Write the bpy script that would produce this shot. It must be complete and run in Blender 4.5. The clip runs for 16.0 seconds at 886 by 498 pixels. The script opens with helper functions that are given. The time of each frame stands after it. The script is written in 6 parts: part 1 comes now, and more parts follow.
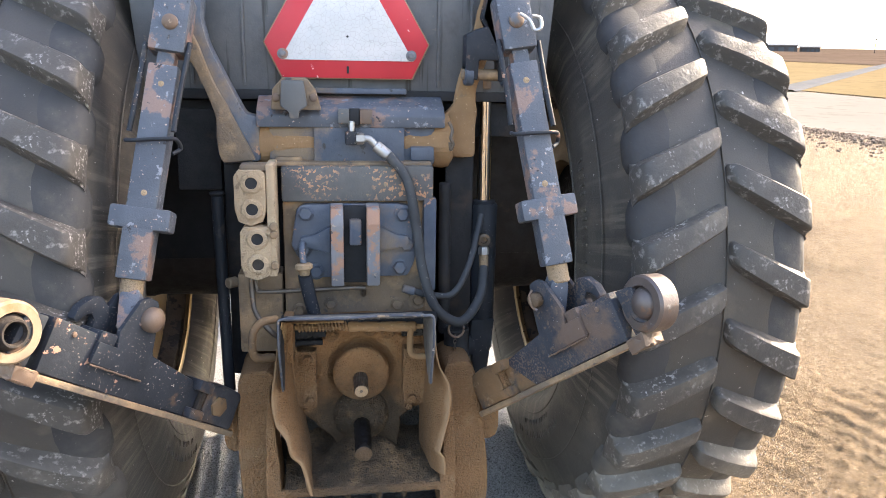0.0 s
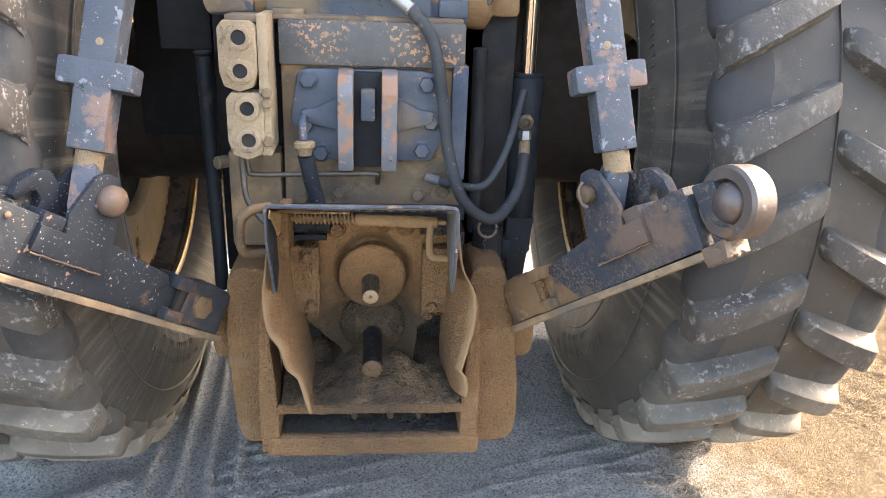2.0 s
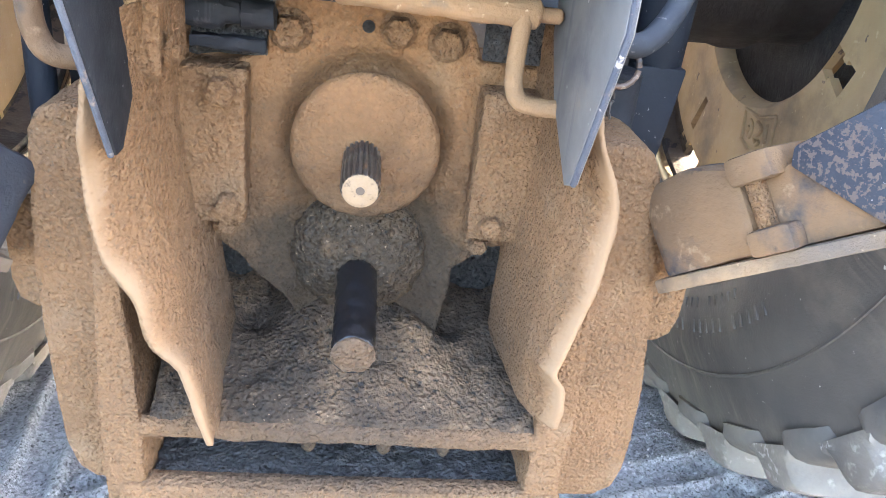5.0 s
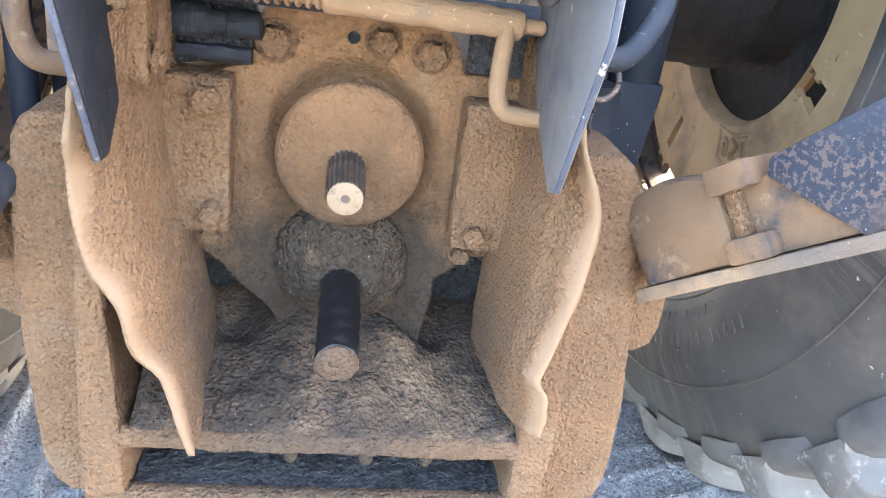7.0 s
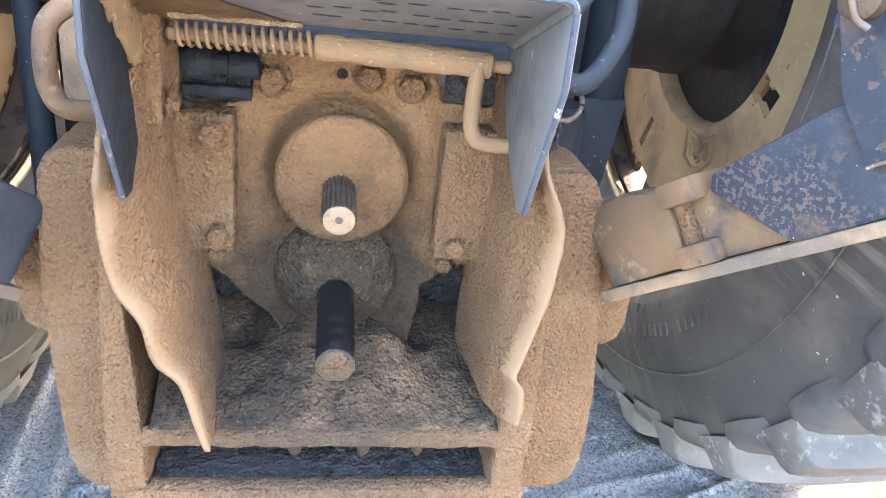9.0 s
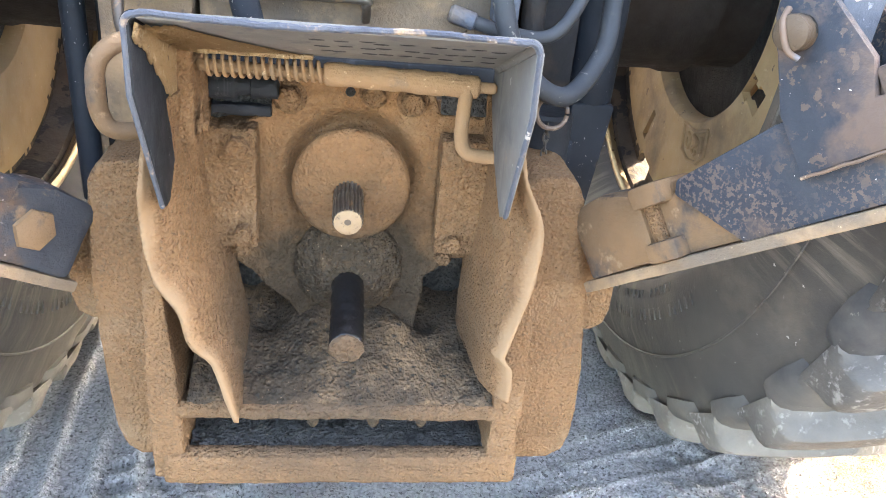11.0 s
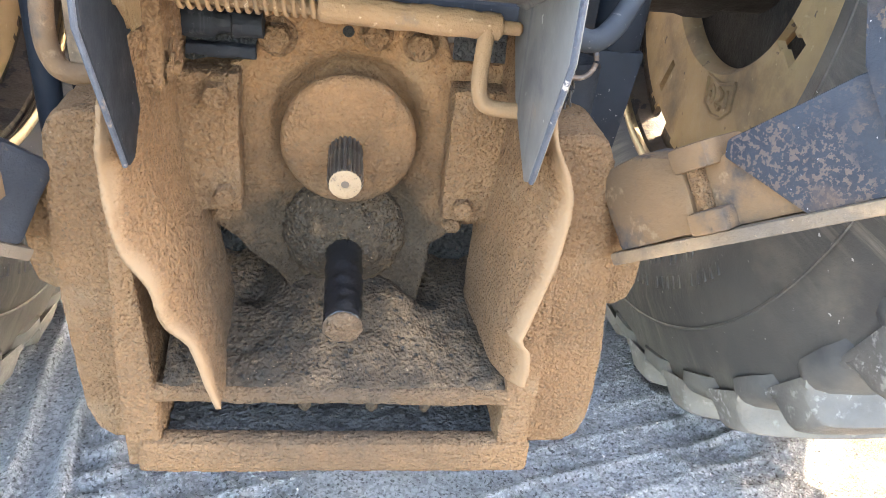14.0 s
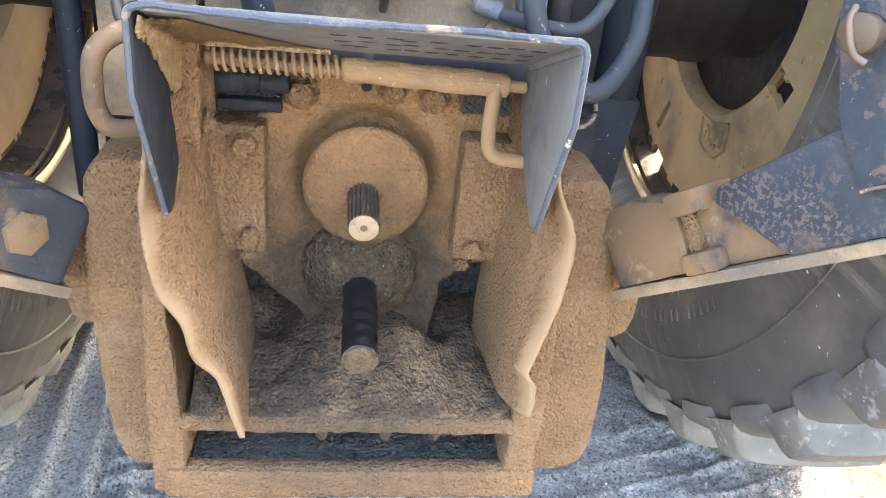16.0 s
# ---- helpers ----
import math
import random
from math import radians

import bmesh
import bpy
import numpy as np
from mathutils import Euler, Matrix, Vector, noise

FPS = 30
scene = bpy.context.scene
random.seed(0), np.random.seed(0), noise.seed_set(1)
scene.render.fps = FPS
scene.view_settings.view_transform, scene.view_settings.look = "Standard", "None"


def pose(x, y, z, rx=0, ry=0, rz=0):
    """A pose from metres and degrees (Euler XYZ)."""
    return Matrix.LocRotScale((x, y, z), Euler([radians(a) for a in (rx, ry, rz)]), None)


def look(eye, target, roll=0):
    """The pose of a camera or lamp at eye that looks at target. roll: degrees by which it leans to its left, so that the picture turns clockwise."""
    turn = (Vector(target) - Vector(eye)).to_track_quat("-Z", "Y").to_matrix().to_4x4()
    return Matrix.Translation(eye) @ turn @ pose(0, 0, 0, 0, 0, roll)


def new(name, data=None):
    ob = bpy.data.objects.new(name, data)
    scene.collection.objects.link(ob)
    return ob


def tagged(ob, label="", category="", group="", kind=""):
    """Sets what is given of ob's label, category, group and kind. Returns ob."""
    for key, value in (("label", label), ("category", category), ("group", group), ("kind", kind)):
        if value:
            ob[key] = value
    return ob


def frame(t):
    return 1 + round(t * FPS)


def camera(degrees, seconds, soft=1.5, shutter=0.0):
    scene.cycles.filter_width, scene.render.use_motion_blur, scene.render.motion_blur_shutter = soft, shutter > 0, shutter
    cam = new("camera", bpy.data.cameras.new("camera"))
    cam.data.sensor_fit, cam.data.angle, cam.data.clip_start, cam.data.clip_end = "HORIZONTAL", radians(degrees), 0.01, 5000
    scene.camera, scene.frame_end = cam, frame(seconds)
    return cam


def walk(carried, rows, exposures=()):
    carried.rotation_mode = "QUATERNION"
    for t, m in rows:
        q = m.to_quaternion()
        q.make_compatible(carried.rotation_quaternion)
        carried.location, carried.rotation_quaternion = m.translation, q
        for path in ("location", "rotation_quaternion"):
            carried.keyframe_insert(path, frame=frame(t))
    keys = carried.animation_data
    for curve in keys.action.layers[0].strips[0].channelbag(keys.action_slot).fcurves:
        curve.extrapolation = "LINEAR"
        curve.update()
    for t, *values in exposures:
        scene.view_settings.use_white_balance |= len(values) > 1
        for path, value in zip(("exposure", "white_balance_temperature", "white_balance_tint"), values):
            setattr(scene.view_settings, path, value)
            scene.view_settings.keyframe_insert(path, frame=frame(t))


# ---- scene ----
cam = camera(60.3, 16.0, soft=0.6)
PATH = [
    (0, (-0.059, -0.015, 1.421), (0.223, 1.91, 0.958), 1.0),
    (0.5, (-0.055, -0.014, 1.422), (0.208, 1.909, 0.937), 1.2),
    (1, (-0.038, 0.027, 1.404), (0.205, 1.941, 0.878), 1.6),
    (1.3, (-0.005, 0.074, 1.38), (0.221, 1.981, 0.82), 1.6),
    (1.4, (-0.001, 0.082, 1.374), (0.223, 1.984, 0.797), 2.0),
    (1.5, (0.01, 0.103, 1.37), (0.222, 1.998, 0.768), 1.9),
    (2, (0.012, 0.289, 1.303), (0.185, 2.15, 0.592), 2.2),
    (2.5, (-0.002, 0.525, 1.251), (0.137, 2.339, 0.419), 2.4),
    (3, (0.013, 0.729, 1.169), (0.129, 2.487, 0.223), 3.0),
    (3.5, (0.026, 0.945, 1.05), (0.142, 2.686, 0.072), 3.8),
    (4, (-0.003, 1.053, 0.944), (0.155, 2.808, -0.002), 5.3),
    (4.5, (-0.004, 1.089, 0.912), (0.199, 2.865, 0.016), 6.4),
    (6.8, (-0.006, 1.09, 0.886), (0.285, 2.902, 0.092), 8.0),
    (7, (-0.01, 1.08, 0.892), (0.283, 2.891, 0.095), 7.9),
    (7.5, (-0.007, 1.045, 0.922), (0.298, 2.853, 0.124), 7.4),
    (8, (-0.01, 1.014, 0.95), (0.308, 2.818, 0.147), 7.1),
    (8.5, (-0.022, 1.005, 0.949), (0.303, 2.803, 0.136), 6.9),
    (9, (-0.02, 1.012, 0.948), (0.306, 2.807, 0.129), 6.8),
    (9.2, (-0.02, 1.018, 0.949), (0.306, 2.812, 0.127), 6.9),
    (11.3, (-0.003, 0.916, 1.046), (0.248, 2.688, 0.153), 5.9),
    (11.5, (-0.009, 0.92, 1.064), (0.241, 2.684, 0.157), 6.2),
    (12, (-0.006, 0.97, 1.049), (0.235, 2.728, 0.126), 6.3),
    (12.5, (-0.022, 1.0, 1.021), (0.218, 2.747, 0.078), 6.5),
    (13, (-0.018, 1.022, 0.988), (0.234, 2.755, 0.022), 6.7),
    (13.5, (-0.013, 1.033, 0.968), (0.256, 2.754, -0.013), 6.9),
    (14, (-0.009, 1.031, 0.975), (0.276, 2.75, -0.007), 6.9),
    (14.5, (-0.01, 1.001, 1.012), (0.285, 2.726, 0.044), 6.8),
    (15, (-0.008, 0.983, 1.03), (0.285, 2.72, 0.084), 6.7),
    (15.5, (-0.016, 0.992, 1.026), (0.27, 2.74, 0.096), 6.6),
    (16, (-0.029, 0.989, 1.012), (0.252, 2.743, 0.093), 6.7),
]
EXPOSURES = [(0, 3.82, 7500, 13), (1.5, 4.02, 7900, 13), (2.5, 4.37, 8100, 12), (3.5, 5.05, 9300, 12), (4.5, 5.58, 7150, 14), (7.0, 5.61, 6700, 15), (9.0, 5.52, 6800, 14), (11.5, 5.31, 7750, 12), (13.0, 5.36, 7650, 12), (14.5, 5.44, 7650, 12), (16.0, 5.31, 7500, 12)]
walk(cam, [(t, look(eye, target, roll)) for t, eye, target, roll in PATH], EXPOSURES)


# ---- light ----
SUN_TO = Vector((1.40, 0.63, 1.0)).normalized()
world = bpy.data.worlds.new("sky")
scene.world = world
world.use_nodes = True
wn = world.node_tree
sky = wn.nodes.new("ShaderNodeTexSky")
sky.sky_type = "NISHITA"
sky.sun_disc = False
sky.sun_elevation = math.asin(SUN_TO.z)
sky.sun_rotation = math.atan2(SUN_TO.x, SUN_TO.y)
sky.dust_density = 3.0
wn.links.new(sky.outputs[0], wn.nodes["Background"].inputs[0])
wn.nodes["Background"].inputs[1].default_value = 0.100
sun = new("sun", bpy.data.lights.new("sun", "SUN"))
sun.data.energy, sun.data.angle, sun.data.color = 1.5, radians(0.55), (1.0, 0.90, 0.74)
sun.matrix_world = look(SUN_TO * 30, (0, 0, 0))


# ---- materials ----
def nodes_of(name):
    m = bpy.data.materials.new(name)
    m.use_nodes = True
    nt = m.node_tree
    return m, nt, nt.nodes["Principled BSDF"]


def noise_fac(nt, scale, detail=6.0, rough=0.6, lo=0.4, hi=0.6, coord="Object"):
    """A noise stretched between lo and hi to 0..1."""
    tc = nt.nodes.new("ShaderNodeTexCoord")
    n = nt.nodes.new("ShaderNodeTexNoise")
    n.inputs["Scale"].default_value, n.inputs["Detail"].default_value, n.inputs["Roughness"].default_value = scale, detail, rough
    nt.links.new(tc.outputs[coord], n.inputs["Vector"])
    r = nt.nodes.new("ShaderNodeMapRange")
    r.inputs["From Min"].default_value, r.inputs["From Max"].default_value = lo, hi
    nt.links.new(n.outputs["Fac"], r.inputs["Value"])
    return r.outputs["Result"]


def mixed(nt, fac, a, b):
    mx = nt.nodes.new("ShaderNodeMix")
    mx.data_type = "RGBA"
    for sock, v in (("A", a), ("B", b)):
        s = [i for i in mx.inputs if i.name == sock and i.type == "RGBA"][0]
        if isinstance(v, tuple):
            s.default_value = (*v, 1)
        else:
            nt.links.new(v, s)
    f = [i for i in mx.inputs if i.name == "Factor" and i.type == "VALUE"][0]
    nt.links.new(fac, f)
    return [o for o in mx.outputs if o.type == "RGBA"][0]


def bump_of(nt, bsdf, layers):
    """Relief from (scale, strength, distance) noises, coarse first."""
    last = None
    for scale, strength, dist in layers:
        b = nt.nodes.new("ShaderNodeBump")
        b.inputs["Strength"].default_value, b.inputs["Distance"].default_value = strength, dist
        nt.links.new(noise_fac(nt, scale, 5, 0.65, 0.25, 0.75), b.inputs["Height"])
        if last:
            nt.links.new(last, b.inputs["Normal"])
        last = b.outputs["Normal"]
    nt.links.new(last, bsdf.inputs["Normal"])


def crumbs(nt, scale):
    """Grains of dry dirt: 1 on their crowns, 0 in the gaps."""
    tc = nt.nodes.new("ShaderNodeTexCoord")
    n = nt.nodes.new("ShaderNodeTexNoise")
    n.inputs["Scale"].default_value, n.inputs["Detail"].default_value = scale * 0.5, 3
    nt.links.new(tc.outputs["Object"], n.inputs["Vector"])
    w = nt.nodes.new("ShaderNodeVectorMath")
    w.operation = "MULTIPLY_ADD"
    w.inputs[1].default_value = (1.6 / scale,) * 3
    nt.links.new(n.outputs["Color"], w.inputs[0])
    nt.links.new(tc.outputs["Object"], w.inputs[2])
    v = nt.nodes.new("ShaderNodeTexVoronoi")
    v.feature = "SMOOTH_F1"
    v.inputs["Scale"].default_value, v.inputs["Smoothness"].default_value = scale, 0.7
    nt.links.new(w.outputs[0], v.inputs["Vector"])
    r = nt.nodes.new("ShaderNodeMapRange")
    r.inputs["From Min"].default_value, r.inputs["From Max"].default_value = 0.62, 0.12
    nt.links.new(v.outputs["Distance"], r.inputs["Value"])
    return r.outputs["Result"]


def times(nt, a, b):
    m = nt.nodes.new("ShaderNodeMath")
    m.operation = "MULTIPLY"
    nt.links.new(a, m.inputs[0])
    nt.links.new(b, m.inputs[1])
    return m.outputs[0]


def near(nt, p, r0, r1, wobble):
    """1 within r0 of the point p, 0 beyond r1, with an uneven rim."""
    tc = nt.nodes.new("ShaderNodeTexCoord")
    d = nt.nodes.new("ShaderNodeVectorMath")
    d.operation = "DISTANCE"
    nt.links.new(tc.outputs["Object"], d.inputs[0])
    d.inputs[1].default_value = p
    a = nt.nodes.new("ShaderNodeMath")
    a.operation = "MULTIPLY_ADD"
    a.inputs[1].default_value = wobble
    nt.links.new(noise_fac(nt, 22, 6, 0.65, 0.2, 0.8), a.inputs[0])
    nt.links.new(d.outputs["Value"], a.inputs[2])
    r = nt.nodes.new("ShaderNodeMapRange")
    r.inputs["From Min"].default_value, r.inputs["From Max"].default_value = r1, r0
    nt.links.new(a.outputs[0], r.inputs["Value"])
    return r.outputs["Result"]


def surface(name, base, second, patches=(), rough=(0.6, 0.9), metal=0.0, bump=((60, 0.3, 0.004),), big=7.0, blend=(0.35, 0.65), spec=0.5, crumb=None, oil_shade=None, streaks=None, foot=None, calm=None):
    """base and second mingle at a large scale; patches are (colour, scale, threshold, softness) laid on top, with two more numbers
    (scale, threshold) for those that lie in clusters; crumb is (scale, colour of the gaps, relief); stain is (point, radii, wobble, colour)."""
    m, nt, bsdf = nodes_of(name)
    col = mixed(nt, noise_fac(nt, big, 6, 0.6, *blend), base, second)
    for c, scale, thr, soft, *cluster in patches:
        f = noise_fac(nt, scale, 7, 0.62, thr, thr + soft)
        if cluster:
            f = times(nt, f, noise_fac(nt, cluster[0], 5, 0.6, cluster[1], cluster[1] + 0.08))
        col = mixed(nt, f, col, c)
    if foot:
        col = mixed(nt, ground_dust(nt, 0.72), col, foot)
    if streaks:
        c, scale, thr, soft = streaks
        f = noise_fac(nt, scale, 5, 0.6, thr, thr + soft)
        long = nt.nodes.new("ShaderNodeVectorMath")
        long.operation = "MULTIPLY"
        long.inputs[1].default_value = (1, 1, 0.05)
        nz = f.node.inputs["Value"].links[0].from_node
        nt.links.new(nz.inputs["Vector"].links[0].from_socket, long.inputs[0])
        nt.links.new(long.outputs[0], nz.inputs["Vector"])
        col = mixed(nt, f, col, c)
    if oil_shade:
        p, r0, r1, wob, c = oil_shade
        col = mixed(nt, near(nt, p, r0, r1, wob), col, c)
    grains = None
    if crumb:
        grains = crumbs(nt, crumb[0])
        # Dark pit colour in the gaps also paints the grain shading that relief lacks.
        gap = nt.nodes.new("ShaderNodeMapRange")
        gap.inputs["From Min"].default_value, gap.inputs["From Max"].default_value, gap.inputs["To Min"].default_value, gap.inputs["To Max"].default_value = 0.0, 0.45, 0.26, 0.0
        nt.links.new(grains, gap.inputs["Value"])
        col = mixed(nt, times(nt, gap.outputs["Result"], noise_fac(nt, 11, 4, 0.6, 0.36, 0.62)), col, crumb[1])
    even = None
    if calm:
        even = nt.nodes.new("ShaderNodeAttribute")
        even.attribute_name = "smooth"
        col = mixed(nt, even.outputs["Fac"], col, calm)
    nt.links.new(col, bsdf.inputs["Base Color"])
    rr = nt.nodes.new("ShaderNodeMapRange")
    rr.inputs["To Min"].default_value, rr.inputs["To Max"].default_value = rough
    nt.links.new(noise_fac(nt, 23, 5, 0.6, 0.3, 0.7), rr.inputs["Value"])
    nt.links.new(rr.outputs["Result"], bsdf.inputs["Roughness"])
    bsdf.inputs["Metallic"].default_value = metal
    bsdf.inputs["Specular IOR Level"].default_value = spec
    bump_of(nt, bsdf, bump)
    if crumb:
        b = nt.nodes.new("ShaderNodeBump")
        b.inputs["Strength"].default_value, b.inputs["Distance"].default_value = 1.0, crumb[2]
        nt.links.new(grains, b.inputs["Height"])
        nt.links.new(bsdf.inputs["Normal"].links[0].from_socket, b.inputs["Normal"])
        nt.links.new(b.outputs["Normal"], bsdf.inputs["Normal"])
    if even:
        less = nt.nodes.new("ShaderNodeMapRange")
        less.inputs["To Min"].default_value, less.inputs["To Max"].default_value = 1.0, 0.12
        nt.links.new(even.outputs["Fac"], less.inputs["Value"])
        for b in [n for n in nt.nodes if n.bl_idname == "ShaderNodeBump"]:
            g = nt.nodes.new("ShaderNodeMath")
            g.operation = "MULTIPLY"
            g.inputs[1].default_value = b.inputs["Strength"].default_value
            nt.links.new(less.outputs["Result"], g.inputs[0])
            nt.links.new(g.outputs[0], b.inputs["Strength"])
    return m


# The oil darkening round the bed also puts the recess's shade into colour.
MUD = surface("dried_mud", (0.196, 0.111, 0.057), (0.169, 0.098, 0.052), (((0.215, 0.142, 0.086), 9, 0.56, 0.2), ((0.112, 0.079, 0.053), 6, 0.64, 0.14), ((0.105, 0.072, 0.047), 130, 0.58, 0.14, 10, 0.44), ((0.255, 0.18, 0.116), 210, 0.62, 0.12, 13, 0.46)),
              (0.85, 1.0), bump=((26, 0.25, 0.005), (110, 0.62, 0.0042), (280, 0.75, 0.0024)), spec=0.15, crumb=(230, (0.066, 0.044, 0.029), 0.0020), oil_shade=((0.004, 1.80, 0.43), 0.13, 0.30, 0.09, (0.054, 0.042, 0.032)), calm=(0.185, 0.120, 0.071))
# Lighter copy for bounced light under the hood; its oil area holds recess shade.
STAINED = surface("lit_mud_with_oil_shade", (0.246, 0.133, 0.064), (0.216, 0.119, 0.059), (((0.250, 0.160, 0.093), 9, 0.56, 0.2), ((0.155, 0.104, 0.066), 6, 0.64, 0.14), ((0.140, 0.092, 0.057), 130, 0.58, 0.14, 10, 0.44), ((0.30, 0.205, 0.128), 210, 0.62, 0.12, 13, 0.46)),
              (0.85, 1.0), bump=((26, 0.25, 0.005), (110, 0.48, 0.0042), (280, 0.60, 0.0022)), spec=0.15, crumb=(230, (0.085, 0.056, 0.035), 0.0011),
              oil_shade=((0.004, 1.81, 0.47), 0.17, 0.33, 0.10, (0.036, 0.027, 0.019)))
OILY = surface("oily_dirt", (0.058, 0.041, 0.027), (0.032, 0.026, 0.020), (((0.105, 0.069, 0.041), 14, 0.54, 0.14), ((0.030, 0.026, 0.022), 130, 0.54, 0.10), ((0.22, 0.165, 0.115), 240, 0.63, 0.07)), (0.6, 0.9),
               bump=((28, 0.4, 0.006), (110, 0.45, 0.0045), (300, 0.35, 0.0014)), spec=0.12, crumb=(230, (0.026, 0.020, 0.015), 0.0024))
BED = surface("packed_oily_soil", (0.060, 0.041, 0.027), (0.028, 0.022, 0.017), (((0.135, 0.088, 0.053), 10, 0.50, 0.16), ((0.020, 0.018, 0.016), 7, 0.54, 0.16), ((0.018, 0.016, 0.014), 130, 0.55, 0.10), ((0.21, 0.150, 0.10), 230, 0.64, 0.07)), (0.6, 0.9),
              bump=((28, 0.4, 0.006), (100, 0.45, 0.0050), (300, 0.35, 0.0014)), spec=0.15, crumb=(220, (0.030, 0.023, 0.017), 0.0020))
# Grime whose dark colour also stands in for shade in slot and recesses.
GRIME = surface("grime_and_recess_shade", (0.030, 0.032, 0.034), (0.050, 0.049, 0.048), (((0.115, 0.094, 0.072), 90, 0.60, 0.10), ((0.010, 0.010, 0.011), 60, 0.56, 0.1)), (0.7, 0.95), bump=((60, 0.7, 0.010), (160, 0.6, 0.005)), spec=0.3, crumb=(220, (0.014, 0.013, 0.012), 0.003))
DUSTY = surface("dusty_casting", (0.165, 0.112, 0.068), (0.100, 0.078, 0.060), (((0.27, 0.175, 0.100), 8, 0.51, 0.14), ((0.042, 0.042, 0.046), 17, 0.62, 0.07), ((0.34, 0.24, 0.155), 260, 0.65, 0.06)),
                (0.65, 0.95), bump=((45, 0.3, 0.006), (200, 0.4, 0.003)))
CLAY = surface("pale_dust_coat", (0.240, 0.148, 0.081), (0.190, 0.118, 0.066), (((0.155, 0.112, 0.078), 24, 0.62, 0.10), ((0.42, 0.30, 0.19), 120, 0.62, 0.1)), (0.8, 1.0), bump=((60, 0.25, 0.004), (220, 0.4, 0.002)), spec=0.2)
PORT = surface("tan_dusty_coupler", (0.36, 0.275, 0.190), (0.29, 0.215, 0.145), (((0.16, 0.12, 0.085), 30, 0.6, 0.08), ((0.42, 0.32, 0.21), 120, 0.6, 0.08)), (0.85, 1.0), bump=((60, 0.4, 0.005), (240, 0.7, 0.003)), spec=0.2)

DUST = surface("thick_tan_dust", (0.46, 0.305, 0.165), (0.37, 0.245, 0.135), (((0.22, 0.15, 0.09), 45, 0.60, 0.06), ((0.58, 0.43, 0.26), 90, 0.58, 0.1)), (0.9, 1.0), bump=((60, 0.6, 0.008), (240, 0.8, 0.005)), spec=0.1)
CAST = surface("grey_casting", (0.033, 0.048, 0.076), (0.068, 0.082, 0.108), (((0.165, 0.118, 0.078), 5, 0.52, 0.14), ((0.26, 0.145, 0.095), 26, 0.655, 0.02), ((0.02, 0.022, 0.026), 17, 0.66, 0.04)),
               (0.45, 0.85), bump=((60, 0.3, 0.004), (260, 0.35, 0.002)))
CHIPPED = surface("chipped_casting", (0.05, 0.055, 0.062), (0.09, 0.088, 0.085), (((0.36, 0.19, 0.11), 75, 0.545, 0.015, 6, 0.44), ((0.12, 0.085, 0.055), 12, 0.6, 0.1), ((0.20, 0.15, 0.10), 70, 0.63, 0.03)),
                  (0.5, 0.85), bump=((30, 0.3, 0.003), (200, 0.35, 0.002)))
PAINT = surface("worn_black_paint", (0.012, 0.015, 0.021), (0.020, 0.024, 0.032), (((0.045, 0.050, 0.062), 5, 0.66, 0.20), ((0.075, 0.048, 0.036), 9, 0.62, 0.05), ((0.30, 0.17, 0.12), 34, 0.625, 0.015, 5, 0.46), ((0.46, 0.38, 0.33), 200, 0.64, 0.02, 7, 0.47), ((0.13, 0.10, 0.075), 7, 0.66, 0.12)),
                (0.50, 0.75), bump=((24, 0.2, 0.003), (180, 0.25, 0.0015)), spec=0.22)
GLOSS = surface("blue_black_cylinder_paint", (0.011, 0.014, 0.019), (0.020, 0.024, 0.031), (((0.36, 0.34, 0.33), 150, 0.67, 0.02, 8, 0.48), ((0.085, 0.075, 0.065), 9, 0.60, 0.16)), (0.45, 0.7), bump=((24, 0.15, 0.003), (180, 0.2, 0.0012)), spec=0.16)
WORN = surface("scuffed_blue_black_paint", (0.046, 0.055, 0.073), (0.071, 0.081, 0.101), (((0.165, 0.110, 0.094), 7, 0.555, 0.03), ((0.16, 0.175, 0.21), 38, 0.62, 0.03), ((0.36, 0.26, 0.21), 110, 0.655, 0.015), ((0.02, 0.022, 0.028), 45, 0.65, 0.02)),
               (0.42, 0.70), bump=((30, 0.25, 0.003), (200, 0.3, 0.002)), spec=0.35)
FLAKED = surface("flaked_paint_on_rust", (0.018, 0.022, 0.031), (0.030, 0.035, 0.045), (((0.082, 0.061, 0.053), 190, 0.525, 0.02, 4.5, 0.50), ((0.078, 0.056, 0.047), 75, 0.585, 0.02, 5, 0.50), ((0.088, 0.060, 0.047), 6, 0.53, 0.10), ((0.40, 0.37, 0.36), 160, 0.69, 0.02)),
                 (0.6, 0.85), bump=((34, 0.5, 0.003), (130, 0.35, 0.0015)), spec=0.3)
CAKED = surface("dust_over_dark_paint", (0.160, 0.094, 0.049), (0.112, 0.072, 0.042), (((0.034, 0.034, 0.038), 9, 0.48, 0.12), ((0.22, 0.15, 0.092), 40, 0.60, 0.1), ((0.05, 0.035, 0.026), 24, 0.63, 0.06)), (0.6, 0.9), bump=((40, 0.3, 0.003), (200, 0.4, 0.002)), spec=0.25)
DARK = surface("dark_steel_and_shade", (0.010, 0.011, 0.014), (0.018, 0.019, 0.022), (((0.045, 0.033, 0.024), 6, 0.58, 0.14),), (0.55, 0.85), bump=((20, 0.2, 0.004), (160, 0.3, 0.002)), spec=0.25)
BROWN = surface("rusty_dark_steel", (0.014, 0.0095, 0.0075), (0.022, 0.014, 0.010), (((0.065, 0.035, 0.02), 9, 0.63, 0.1), ((0.02, 0.02, 0.022), 5, 0.6, 0.1)), (0.6, 0.9), bump=((30, 0.3, 0.005), (180, 0.4, 0.002)))
